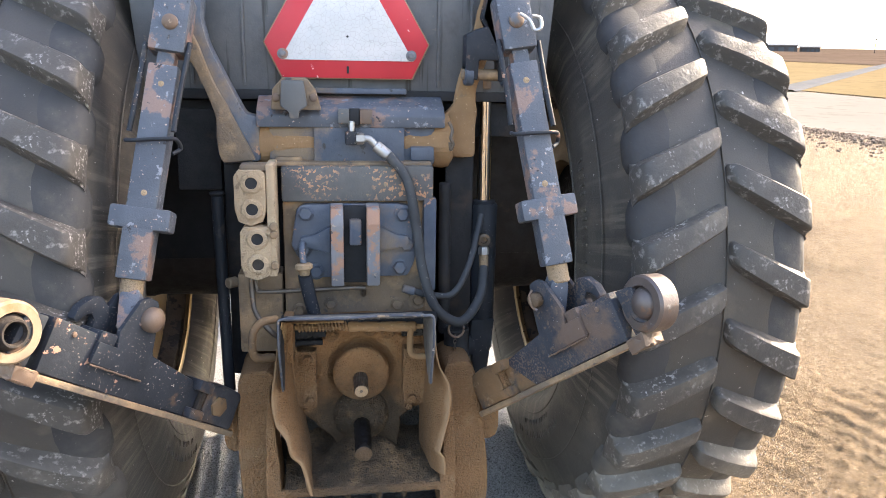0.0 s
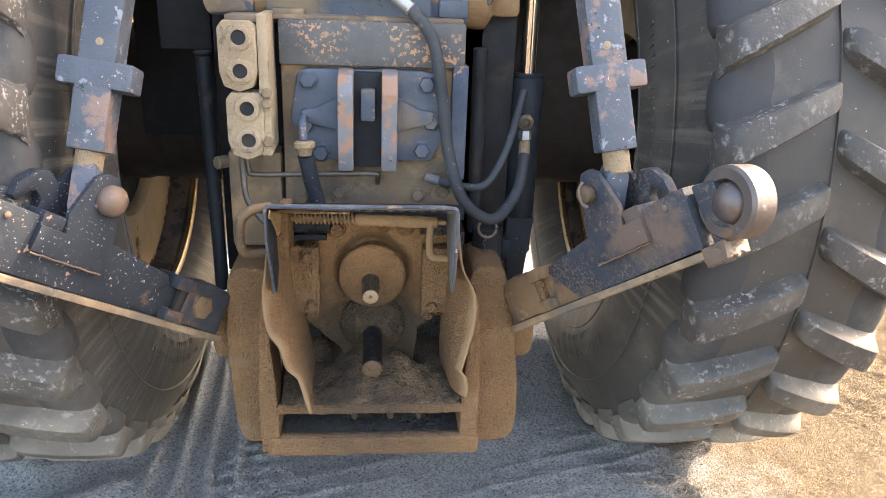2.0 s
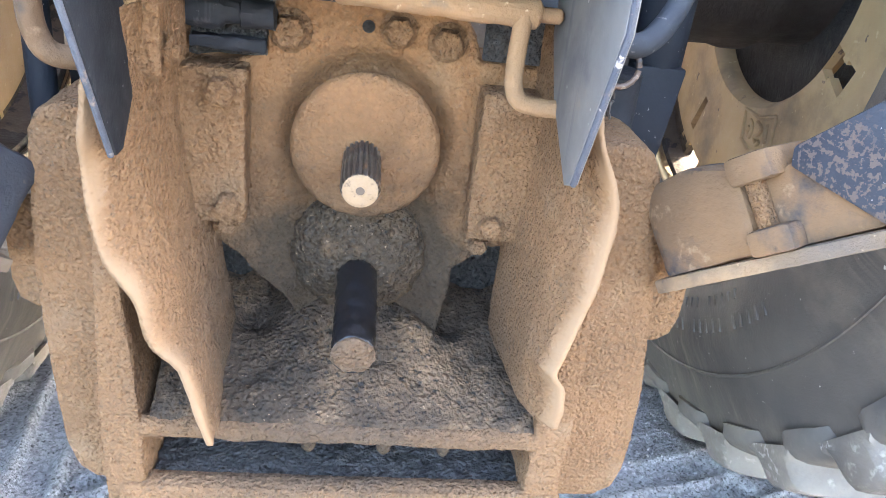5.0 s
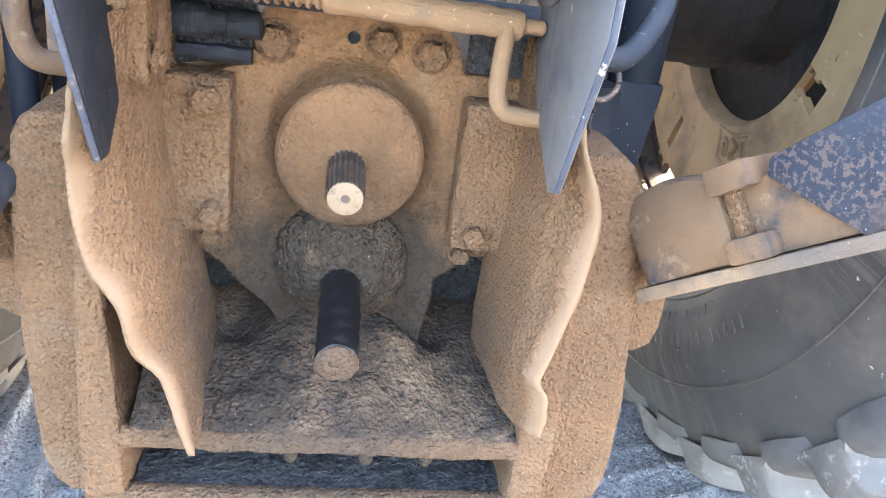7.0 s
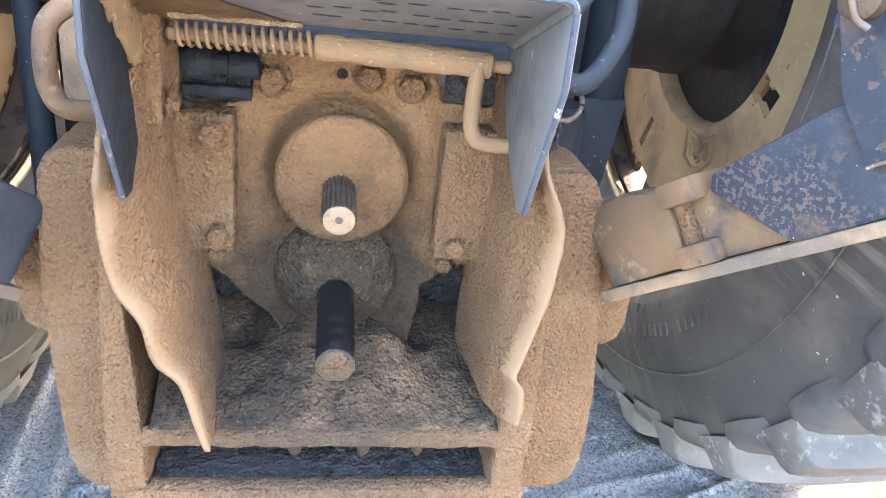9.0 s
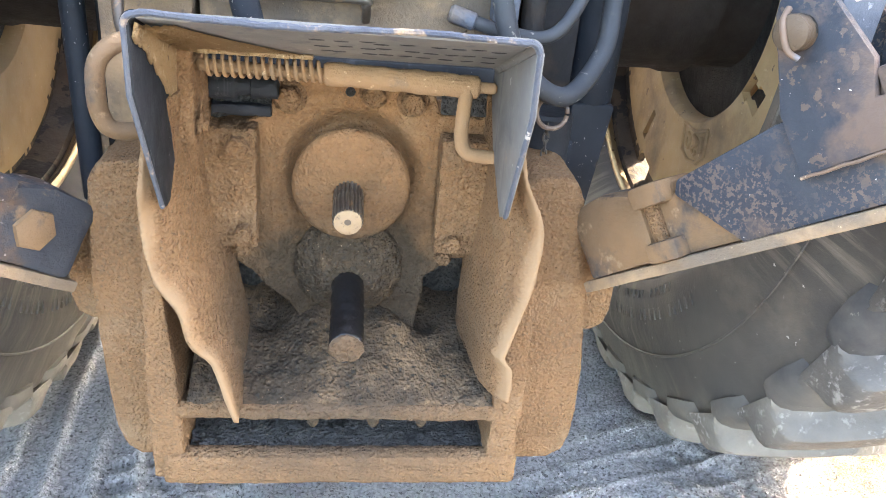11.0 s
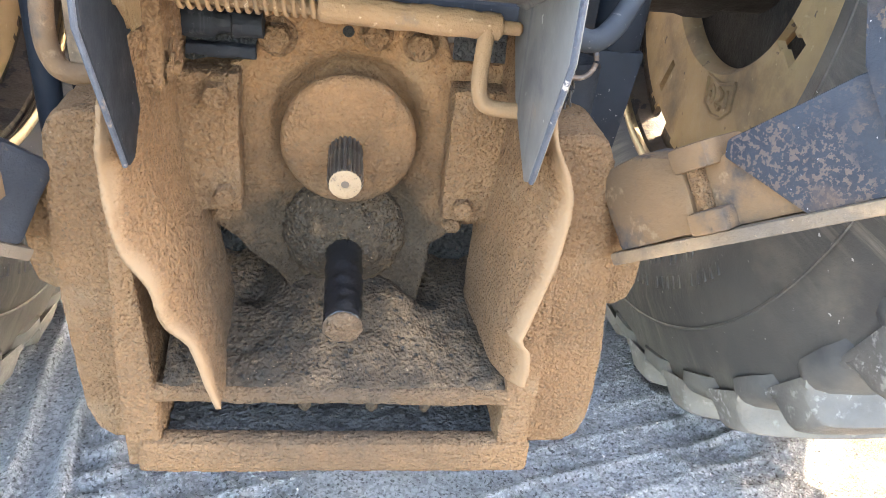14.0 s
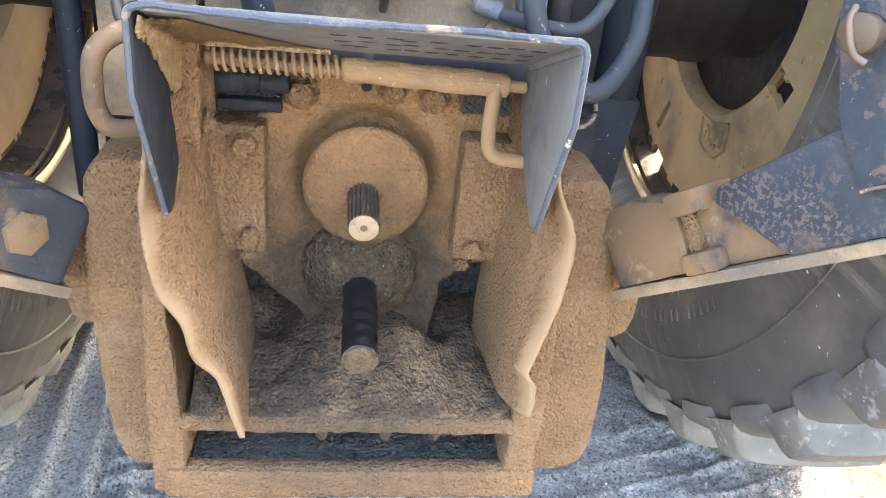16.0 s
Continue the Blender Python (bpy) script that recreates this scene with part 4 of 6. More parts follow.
    for line in strokes:
        bar = tube([(0, y, z) for y, z in line], 0.0042, 8, 4 if len(line) > 2 and line is not frame_line else 1)
        bmesh.ops.transform(bar, matrix=lay, verts=bar.verts[:])
        under("cast_bar", bar, RIM)
    hub = turned((cx - s * 0.20, WY, WZ), (s, 0, 0), ((0, 0.13), (0.0, 0.15), (0.25, 0.15), (0.25, 0.05)), 48)
    under("hub", hub, BROWN, "dark oily wheel hub")
    # added black backing: makes the disc hole a dark void and blocks sun
    under("hole_backing", turned((cx - s * 0.085, WY, WZ), (s, 0, 0), ((0, 0.262), (0.004, 0.402), (0.05, 0.402), (0.06, 0.262), (0.19, 0.262), (0.20, 0.10)), 48), BLACK)


wheel(1)
wheel(-1)


# ---- tractor: axle, chassis and dark rear panel ----
def P(name, bm, mat, label="", parent=None, angle=38):
    return part(name, bm, mat, parent or tractor, label, angle=angle)


for s in (-1, 1):
    ax = turned((s * 0.22, 2.46, 0.905), (s, 0, 0), ((0, 0.27), (0.06, 0.24), (0.12, 0.212), (0.38, 0.205), (0.40, 0.21), (0.43, 0.21)), 40)
    P("axle_housing", ax, BROWN, "rusty brown axle trumpet")
    # the left plate is near-black to stand in for the dark space there
    P("inner_fender", box(s * 0.20, s * 0.575, 2.25, 2.28, 0.86, 1.42, 0.004), DARK if s < 0 else BROWN, "dark rusty inner fender plate")
    # unseen, added to shade the wheel; cut short to let sun reach the socket
    P("fender", prism([(2.43 + 1.04 * math.cos(radians(a)), 0.90 + 1.04 * math.sin(radians(a))) for a in range(35, 108, 9)] + [(2.43 + 1.01 * math.cos(radians(a)), 0.90 + 1.01 * math.sin(radians(a))) for a in range(107, 34, -9)], "x", s * 0.50, s * 1.0, 0), DARK, "unseen dark fender added above the tyre")
# added dark sheets close gaps to the sky, in place of deep shade
P("dark_gap_fill", box(0.185, 0.315, 2.0, 2.02, 0.66, 1.25, 0.004), DARK)
P("dark_gap_fill", box(-0.335, -0.185, 1.985, 2.005, 0.60, 1.18, 0.004), DARK)
P("differential_case", box(-0.27, 0.27, 2.0, 3.0, 0.50, 1.28, 0.03), DUSTY, "dusty cast differential case")
P("chassis", box(-0.22, 0.22, 3.0, 5.2, 0.62, 1.5, 0.03), DARK)
# rear panel with shallow upright ribs; its unseen top is added to cast shade
rp = prism(((-0.545, 1.62), (-0.525, 1.352), (0.50, 1.352), (0.52, 1.62), (0.52, 2.25), (-0.545, 2.25)), "y", 2.0, 2.7, 0.008)
P("rear_panel", rp, PANEL, "weathered dark rear panel with upright seams")
for x in (-0.40, -0.275, 0.215, 0.30, 0.39):
    P("panel_rib", box(x - 0.004, x + 0.004, 1.994, 2.004, 1.37, 2.2, 0.003), PANEL)
P("panel_lip", box(-0.535, 0.51, 1.985, 2.01, 1.335, 1.36, 0.005), DARK)
P("under_panel_beam", box(-0.46, 0.47, 2.03, 2.12, 1.24, 1.33, 0.006), DARK)
P("side_box", box(-0.455, -0.345, 2.02, 2.16, 1.10, 1.31, 0.006), DARK, "dark blue-black steel box")

# ---- rockshaft housing, covers and top link bracket ----
rock = turned((-0.25, 1.99, 1.235), (1, 0, 0), ((0, 0.055), (0.01, 0.072), (0.49, 0.072), (0.50, 0.055)), 36)
P("rockshaft", caked(rock, 0.012, 0.002, 40), CLAY, "dusty cast rockshaft tube")
P("upper_housing", box(-0.215, 0.20, 1.92, 2.05, 1.175, 1.295, 0.012), CAST, "grey cast housing with worn paint")
P("housing_face", box(-0.105, 0.12, 1.908, 1.94, 1.185, 1.275, 0.005), CAST)
P("housing_lug", box(0.135, 0.195, 1.90, 1.94, 1.19, 1.225, 0.006), CAST)
P("housing_lug", box(-0.20, -0.135, 1.90, 1.94, 1.185, 1.20, 0.006), DUSTY)
# top cover: a sloping plate with a rolled rear edge
cover = prism(((1.905, 1.272), (1.905, 1.300), (1.925, 1.322), (2.0, 1.352), (2.0, 1.330), (1.935, 1.300), (1.925, 1.272)), "x", -0.242, 0.222, 0.004)
cv = P("top_cover", cover, WORN, "scuffed blue-black sloping cover plate")
P("cover_strip", box(-0.10, 0.13, 1.965, 2.005, 1.352, 1.366, 0.003), CAST, parent=cv)
P("cover_slot_block", box(-0.045, -0.018, 1.885, 1.925, 1.283, 1.318, 0.003), CHIPPED, parent=cv)
P("cover_slot_block", box(0.008, 0.038, 1.885, 1.925, 1.283, 1.318, 0.003), BARE, parent=cv)
P("cover_slot", box(-0.018, 0.008, 1.893, 1.91, 1.278, 1.320, 0.003), DARK, parent=cv)
# trailer socket with a grey flap
sk = prism(((-0.205, 1.315), (-0.20, 1.365), (-0.175, 1.392), (-0.12, 1.392), (-0.098, 1.365), (-0.085, 1.315)), "y", 1.885, 1.915, 0.004)
so = P("trailer_socket", sk, DUSTY, "dusty trailer socket with a grey flap")
P("socket_flap", prism(((-0.178, 1.385), (-0.125, 1.385), (-0.118, 1.325), (-0.138, 1.312), (-0.138, 1.296), (-0.160, 1.296), (-0.162, 1.312), (-0.182, 1.325)), "y", 1.868, 1.884, 0.004), PLASTIC, "grey plastic flap", so)
for x in (-0.192, -0.103):
    P("socket_screw", turned((x, 1.886, 1.345), (0, -1, 0), ((0, 0.010), (0.005, 0.010), (0.007, 0.007)), 16), BARE, parent=so)

mid = P("middle_housing", box(-0.185, 0.190, 1.865, 2.02, 1.093, 1.182, 0.008), CHIPPED, "cast ledge with flaked paint and rust spots")
P("ledge_top", box(-0.20, 0.185, 1.875, 1.96, 1.18, 1.19, 0.004), DUSTY, parent=mid)
low = P("lower_housing", box(-0.185, 0.195, 1.885, 2.02, 0.72, 1.095, 0.010), DUSTY, "dusty cast rear housing")
P("side_flange", box(0.165, 0.198, 1.862, 1.90, 0.86, 1.10, 0.005), CAST, parent=low)
# top link bracket
tb = prism(((-0.150, 1.075), (-0.158, 1.03), (-0.165, 0.985), (-0.150, 0.955), (-0.125, 0.93), (-0.125, 0.900), (0.125, 0.900), (0.14, 0.93), (0.15, 0.97), (0.142, 1.04), (0.135, 1.082), (0.10, 1.088), (-0.13, 1.088)), "y", 1.862, 1.89, 0.006)
br = P("top_link_bracket", tb, CAST, "bolted grey cast top link bracket")
for x0, x1 in ((-0.067, -0.036), (0.020, 0.052)):
    P("bracket_cheek", prism(((1.865, 1.092), (1.815, 1.085), (1.80, 1.05), (1.80, 0.93), (1.812, 0.890), (1.865, 0.885)), "x", x0, x1, 0.005), SCUFF, "pale blue-grey cheek with rusty chips", br)
P("bracket_pocket", box(-0.036, 0.020, 1.845, 1.87, 0.89, 1.085, 0.004), DARK, parent=br)
P("latch_block", box(-0.022, 0.008, 1.825, 1.85, 0.99, 1.055, 0.006), CAST, parent=br)
for s, x in ((-1, -0.067), (1, 0.052)):
    P("bracket_web", prism(((x, 1.035), (x + s * 0.045, 1.012), (x + s * 0.075, 1.008), (x + s * 0.075, 0.985), (x, 0.965)), "y", 1.845, 1.868, 0.006), CAST, parent=br)
for x, z in ((-0.128, 1.066), (-0.135, 0.975), (-0.105, 0.917), (0.112, 1.062), (0.122, 0.985), (0.105, 0.925)):
    P("bracket_bolt", hexbolt((x, 1.862, z), (0, -1, 0), 0.017, 0.013), CAST, parent=br)
# grease line and breather on the bracket
P("dip_tube", tube(((-0.136, 1.835, 0.995), (-0.136, 1.81, 0.985), (-0.134, 1.80, 0.955)), 0.008), CAST, "small zinc pipe")
P("dip_cap", turned((-0.133, 1.80, 0.955), (0.06, -0.1, -1), ((0, 0.016), (0.004, 0.021), (0.013, 0.021), (0.018, 0.015), (0.03, 0.012)), 20), PALE, "pale round cap")
P("filler_pipe", tube(((-0.131, 1.80, 0.925), (-0.122, 1.815, 0.87), (-0.108, 1.835, 0.80)), 0.0165, 16), PAINT, "black filler pipe with chipped paint")
P("cross_pipe", tube(((-0.255, 1.84, 0.93), (-0.25, 1.835, 0.885), (-0.235, 1.83, 0.876), (-0.14, 1.835, 0.876), (0.0, 1.84, 0.878), (0.012, 1.845, 0.87), (0.013, 1.87, 0.85)), 0.0055), STEEL)
P("bent_pipe", tube(((-0.262, 1.83, 0.93), (-0.26, 1.825, 0.87), (-0.25, 1.80, 0.83), (-0.215, 1.77, 0.795), (-0.19, 1.78, 0.77)), 0.0065), STEEL)
for x, z in ((-0.15, 0.81), (-0.07, 0.825), (0.10, 0.82), (0.155, 0.83)):
    P("housing_bolt", hexbolt((x, 1.884, z), (0, -1, 0), 0.014, 0.010), DUSTY, parent=low)
P("housing_plug", turned((0.155, 1.886, 0.825), (0, -1, 0), ((0, 0.026), (0.006, 0.026), (0.008, 0.018), (0.004, 0.012)), 24), DUSTY, parent=low)

# ---- remote valve block ----
vb = P("remote_valve_block", box(-0.215, -0.195, 1.79, 1.90, 0.925, 1.195, 0.004), PORT, "dust-coated hydraulic coupler block with four ports")
P("block_back", box(-0.275, -0.215, 1.84, 1.88, 0.94, 1.185, 0.004), DARK, parent=vb)
P("block_cap", box(-0.275, -0.20, 1.80, 1.87, 1.178, 1.192, 0.004), DUSTY, parent=vb)


def coupler(x, z):
    """A pair of ports in a rounded plate."""
    pts = [(x - 0.036, z - 0.030), (x - 0.028, z - 0.058), (x, z - 0.068), (x + 0.028, z - 0.058), (x + 0.036, z - 0.030), (x + 0.036, z + 0.055), (x + 0.026, z + 0.064), (x - 0.026, z + 0.064), (x - 0.036, z + 0.050)]
    body = P("coupler_plate", prism(pts, "y", 1.786, 1.835, 0.004), PORT, "dust-coated port plate", vb)
    for dz in (0.034, -0.028):
        P("port_ring", turned((x + 0.004, 1.7865, z + dz), (0, -1, 0), ((0, 0.026), (0.005, 0.024), (0.007, 0.020), (0.006, 0.0145), (0.0, 0.0135)), 24), PORT, parent=vb)
        # dark disc in place of the shaded inside of the port
        P("port", turned((x + 0.004, 1.786, z + dz), (0, -1, 0), ((0, 0.0145), (0.0012, 0.0138), (0.0014, 0.001)), 24), DARK, parent=vb)


coupler(-0.252, 1.118)
coupler(-0.243, 0.985)
for z in (1.05, 1.03, 0.955):
    P("block_bolt", rod((-0.20, 1.79, z), (-0.20, 1.775, z), 0.010, 10), DUSTY, parent=vb)
P("side_bracket", box(-0.30, -0.19, 1.88, 1.96, 0.70, 0.91, 0.008), DUSTY, "dusty cast side bracket")
P("bracket_stud", rod((-0.305, 1.90, 0.885), (-0.325, 1.88, 0.885), 0.014, 10), DUSTY)

# ---- lift arms on the rockshaft ----
def lift_arm(s, pts, y0, y1):
    b = prism([(s * x, z) for x, z in pts], "y", y0, y1, 0.012)
    return P("lift_arm", caked(b, 0.014, 0.003, 30, s), CLAY, "dusty cast lift arm")


P("lift_arm", prism(((-0.236, 1.187), (-0.324, 1.179), (-0.337, 1.205), (-0.341, 1.25), (-0.339, 1.294), (-0.352, 1.337), (-0.375, 1.393), (-0.390, 1.422), (-0.425, 1.440), (-0.428, 1.50), (-0.400, 1.56), (-0.375, 1.60), (-0.355, 1.60), (-0.360, 1.52), (-0.349, 1.469), (-0.322, 1.411), (-0.291, 1.348), (-0.268, 1.304), (-0.236, 1.297)), "y", 1.915, 1.985, 0.010), CAST, "cast lift arm, dark paint with a dusty rib")
P("arm_rib", caked(prism(((-0.245, 1.192), (-0.322, 1.184), (-0.333, 1.206), (-0.337, 1.25), (-0.335, 1.293), (-0.348, 1.335), (-0.371, 1.392), (-0.386, 1.424), (-0.420, 1.443), (-0.420, 1.49), (-0.385, 1.50), (-0.365, 1.456), (-0.339, 1.381), (-0.308, 1.322), (-0.272, 1.245)), "y", 1.893, 1.920, 0.008), 0.009, 0.0012, 30, 4), DUSTY, "dust-coated front rib of the lift arm")
lift_arm(1, [(0.205, 1.19), (0.312, 1.19), (0.316, 1.30), (0.312, 1.36), (0.345, 1.46), (0.36, 1.52), (0.37, 1.62), (0.325, 1.62), (0.30, 1.50), (0.268, 1.40), (0.255, 1.33), (0.205, 1.28)], 1.968, 1.998)

# ---- lift links ----
def lift_link(s, lo, hi, pin):
    """A square telescopic lift link with a cross collar; lo and hi are the ends of its tube."""
    lo, hi = Vector(lo), Vector(hi)
    ax = (hi - lo).normalized()
    at = lambda f: lo + (hi - lo) * f
    k = P("lift_link", beam(at(0.0), at(1.0), 0.064, 0.060, (1, 0, 0), 0.006), WORN, "square lift link with scuffed blue-black paint")
    c = at(0.28)
    P("collar", beam(c - ax * 0.024, c + ax * 0.024, 0.128, 0.064, (1, 0, 0), 0.008), WORN, parent=k)
    P("neck", rod(at(-0.09), at(0.03), 0.024, 16), PALE, "dusty threaded neck", k)
    f0 = at(-0.06)
    P("fork", beam(f0, Vector(pin) + (Vector(pin) - f0).normalized() * 0.035, 0.042, 0.046, (1, 0, 0), 0.012, taper=1.45), WORN, parent=k)
    up0, up1 = at(1.02), at(1.34)
    P("upper_block", beam(up0 + ax * 0.02, up1, 0.078, 0.066, (1, 0, 0), 0.007), WORN, parent=k)
    P("slider", beam(at(0.98), up0 + ax * 0.04, 0.038, 0.036, (1, 0, 0), 0.004), WORN, parent=k)
    P("upper_pin", turned(at(1.22) + Vector((0, -0.036, 0)), (0, -1, 0.1), ((-0.01, 0.017), (0.004, 0.017), (0.008, 0.012), (0.009, 0.002)), 20), BARE, parent=k)
    for f in (0.93, 0.42):
        P("rivet", turned(at(f) + Vector((0, -0.029, -0.004)), (0, -1, 0.25), ((0, 0.0085), (0.003, 0.008), (0.0045, 0.004)), 16), PALE, parent=k)
    wires = tube((at(0.70) + Vector((-0.052, -0.02, 0)), at(0.85) + Vector((-0.048, -0.025, 0)), at(1.12) + Vector((-0.046, -0.02, 0))), 0.006)
    wires = tube((at(0.70) + Vector((0.042, -0.035, 0)), at(0.85) + Vector((0.042, -0.03, 0)), at(1.12) + Vector((0.046, -0.02, 0))), 0.006, bm=wires)
    P("wire_guard", wires, PAINT, "bent wire guard", k)
    clip = [at(0.66) + Vector((x, y, z)) for x, y, z in ((-0.055, -0.02, 0.0), (-0.045, -0.04, 0), (0.03, -0.042, 0.004), (0.05, -0.03, 0.0), (0.055, -0.015, -0.02), (0.04, -0.03, -0.03))]
    P("wire_clip", tube(clip, 0.0045), PAINT, parent=k)


# hairpin clip on the upper pin
P("hairpin_clip", tube(((0.355, 1.70, 1.54), (0.375, 1.69, 1.525), (0.385, 1.685, 1.505), (0.40, 1.685, 1.51), (0.398, 1.69, 1.53), (0.38, 1.69, 1.535)), 0.004), ZINC, "zinc hairpin clip")

# ---- lower links ----
def lower_link(s, p, q, mat, name_label, n_out):
    """An arm from the hinge p to the ball socket q; s is the side."""
    p, q = Vector(p), Vector(q)
    d = (q - p).normalized()
    nrm = Vector((-d.y * s, d.x * s, 0)).normalized()
    if nrm.y > 0:
        nrm = -nrm
    up = d.cross(nrm)
    if up.z < 0:
        up = -up
    L = (q - p).length
    def pt(f, u=0.0, n=0.0):
        return p + d * (L * f) + up * u + nrm * n

    def slab(quads, n0, n1, bev=0.004, bm=None):
        out = bmesh.new()
        a = [out.verts.new(pt(f, u, n0)) for f, u in quads]
        b = [out.verts.new(pt(f, u, n1)) for f, u in quads]
        out.faces.new(a), out.faces.new(b[::-1])
        for i in range(len(a)):
            j = (i + 1) % len(a)
            out.faces.new((a[i], b[i], b[j], a[j]))
        bmesh.ops.recalc_face_normals(out, faces=out.faces[:])
        bevel(out, bev)
        return add(bm, out)

    arm = P("lower_link", slab(((0.315, -0.052), (0.20, 0.018), (0.215, 0.033), (0.45, 0.050), (0.885, 0.055), (0.872, -0.050)), -0.030, 0.028, 0.004), mat, name_label)
    P("arm_root", slab(((0.10, -0.050), (0.10, 0.012), (0.24, 0.026), (0.36, 0.01), (0.36, -0.050)), -0.026, 0.020, 0.006), CAKED if s > 0 else PAINT, "dusty inner end of the arm" if s > 0 else "chipped inner end of the arm", arm)
    P("arm_flange", slab(((-0.11, -0.063), (-0.11, -0.049), (0.87, -0.053), (0.87, -0.066)), -0.034, 0.034, 0.003), DUSTY, "bottom flange scraped bare and dusty", arm)
    # hinge at the inner end
    hb = slab(((-0.085, -0.050), (-0.085, 0.040), (0.02, 0.046), (0.115, 0.030), (0.115, -0.048)), -0.03, 0.032, 0.008)
    P("hinge_block", caked(hb, 0.010, 0.0015, 40, s), CAKED if s > 0 else HINGE, "worn hinge block", arm)
    P("hinge_knuckle", slab(((0.105, 0.014), (0.105, 0.040), (0.185, 0.040), (0.185, 0.014)), -0.03, 0.042, 0.006), CAKED if s > 0 else HINGE, parent=arm)
    P("hinge_knuckle", slab(((0.105, -0.050), (0.105, -0.026), (0.185, -0.026), (0.185, -0.050)), -0.03, 0.042, 0.006), CAKED if s > 0 else HINGE, parent=arm)
    P("hinge_pin", slab(((0.122, -0.03), (0.122, 0.02), (0.150, 0.02), (0.150, -0.03)), 0.018, 0.034, 0.005), MUD if s > 0 else BROWN, parent=arm)
    if s < 0:
        P("hinge_boss", turned(pt(0.03, -0.005, 0.030), nrm, ((0, 0.026), (0.006, 0.024), (0.008, 0.017), (0.009, 0.003)), 6), CAKED, "worn rusty boss on the hinge", arm)
    # bracket cheeks that hold the fork
    for n0, n1 in ((0.028, 0.040), (-0.052, -0.040)):
        P("bracket_cheek", slab(((0.475, -0.006), (0.475, 0.055), (0.525, 0.142), (0.548, 0.158), (0.590, 0.158), (0.618, 0.145), (0.650, 0.072), (0.632, 0.040), (0.710, 0.040), (0.710, -0.004)), n0, n1, 0.003), mat, parent=arm)
    P("bracket_block", slab(((0.640, 0.036), (0.640, 0.064), (0.712, 0.062), (0.712, 0.036)), -0.038, 0.036, 0.005), mat, parent=arm)
    # hook that stands up behind the fork
    hook = [(0.585, 0.03), (0.60, 0.075), (0.635, 0.115), (0.675, 0.128), (0.715, 0.120), (0.748, 0.092), (0.752, 0.066), (0.728, 0.060), (0.715, 0.078), (0.692, 0.088), (0.668, 0.078), (0.665, 0.04)]
    P("hook", slab(hook, -0.060, -0.034, 0.006), mat, parent=arm)
    # end block and ball socket
    P("end_block", slab(((0.902, -0.050), (0.902, 0.052), (0.985, 0.045), (0.985, -0.045)), -0.024, 0.022, 0.006), mat, parent=arm)
    P("stop_bracket", caked(slab(((0.865, -0.080), (0.865, -0.050), (0.955, -0.048), (0.945, -0.078)), -0.03, 0.034, 0.004), 0.008, 0.004, 90), BARE, "torn scraped stop bracket", arm)
    axis = Vector(n_out).normalized()
    ring = turned(q - axis * 0.026, axis, ((0, 0.038), (0, 0.054), (0.005, 0.059), (0.046, 0.059), (0.052, 0.054), (0.052, 0.038), (0.04, 0.036), (0.012, 0.036)), 48)
    P("ball_socket", ring, IRON if s > 0 else BALL, "worn bare metal ball socket", arm)
    ball = [(0.038 * math.cos(t), 0.038 * math.sin(t)) for t in np.linspace(math.pi, 0, 13)]
    if s > 0:
        prof = [(a * 0.95, r) for a, r in ball]
    else:
        prof = [(-0.034, 0.022), (-0.034, 0.026)] + [(a, r) for a, r in ball if abs(a) < 0.03] + [(0.034, 0.026), (0.034, 0.022), (0.030, 0.0205), (-0.030, 0.0205)]
    P("swivel_ball", turned(q, axis, prof, 32), IRON if s > 0 else BROWN, parent=arm)
    P("arm_rivet", turned(pt(0.80, 0.036, 0.028), nrm, ((0, 0.006), (0.003, 0.005), (0.004, 0.002)), 14), BARE, parent=arm)
    # weld bead under the cheek
    P("weld_bead", tube([pt(0.475 + 0.235 * i / 12, -0.007 + 0.0006 * math.sin(i * 2.1), 0.040) for i in range(13)], 0.0018, 8, 3), BARE, parent=arm)
    if s > 0:
        P("pin_nut", turned(pt(0.555, 0.118, 0.040), nrm, ((-0.01, 0.0165), (0.018, 0.0165), (0.021, 0.013), (0.022, 0.002)), 20), RUST, parent=arm)
        P("split_pin", tube((pt(0.56, 0.140, 0.050), pt(0.553, 0.128, 0.062), pt(0.545, 0.105, 0.062), pt(0.552, 0.094, 0.056)), 0.003), BARE, parent=arm)
    else:
        P("pin_head", turned(pt(0.545, 0.118, 0.040), nrm, ((-0.05, 0.018), (0, 0.020), (0.0, 0.027), (0.010, 0.027), (0.018, 0.021), (0.024, 0.010), (0.0245, 0.002)), 28), BARE, "rusty round pin head", arm)
    return pt(0.565, 0.112, -0.004)


pin_r = lower_link(1, (0.335, 1.745, 0.645), (0.570, 1.385, 0.965), FLAKED, "lower link arm with flaking dark paint over rust", (-0.93, -0.36, 0.05))
pin_l = lower_link(-1, (-0.350, 1.745, 0.625), (-0.650, 1.385, 0.945), PAINT, "lower link arm in chipped black paint", (0.80, -0.60, 0.05))
lift_link(1, (0.437, 1.600, 0.992), (0.367, 1.728, 1.43), pin_r)
lift_link(-1, (-0.486, 1.635, 0.968), (-0.418, 1.775, 1.41), pin_l)
for s in (-1, 1):
    out = 0.362 if s > 0 else 0.340
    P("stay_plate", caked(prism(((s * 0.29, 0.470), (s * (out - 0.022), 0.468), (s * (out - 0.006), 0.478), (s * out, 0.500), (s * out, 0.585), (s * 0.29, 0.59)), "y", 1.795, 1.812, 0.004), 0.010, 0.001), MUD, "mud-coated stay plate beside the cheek")

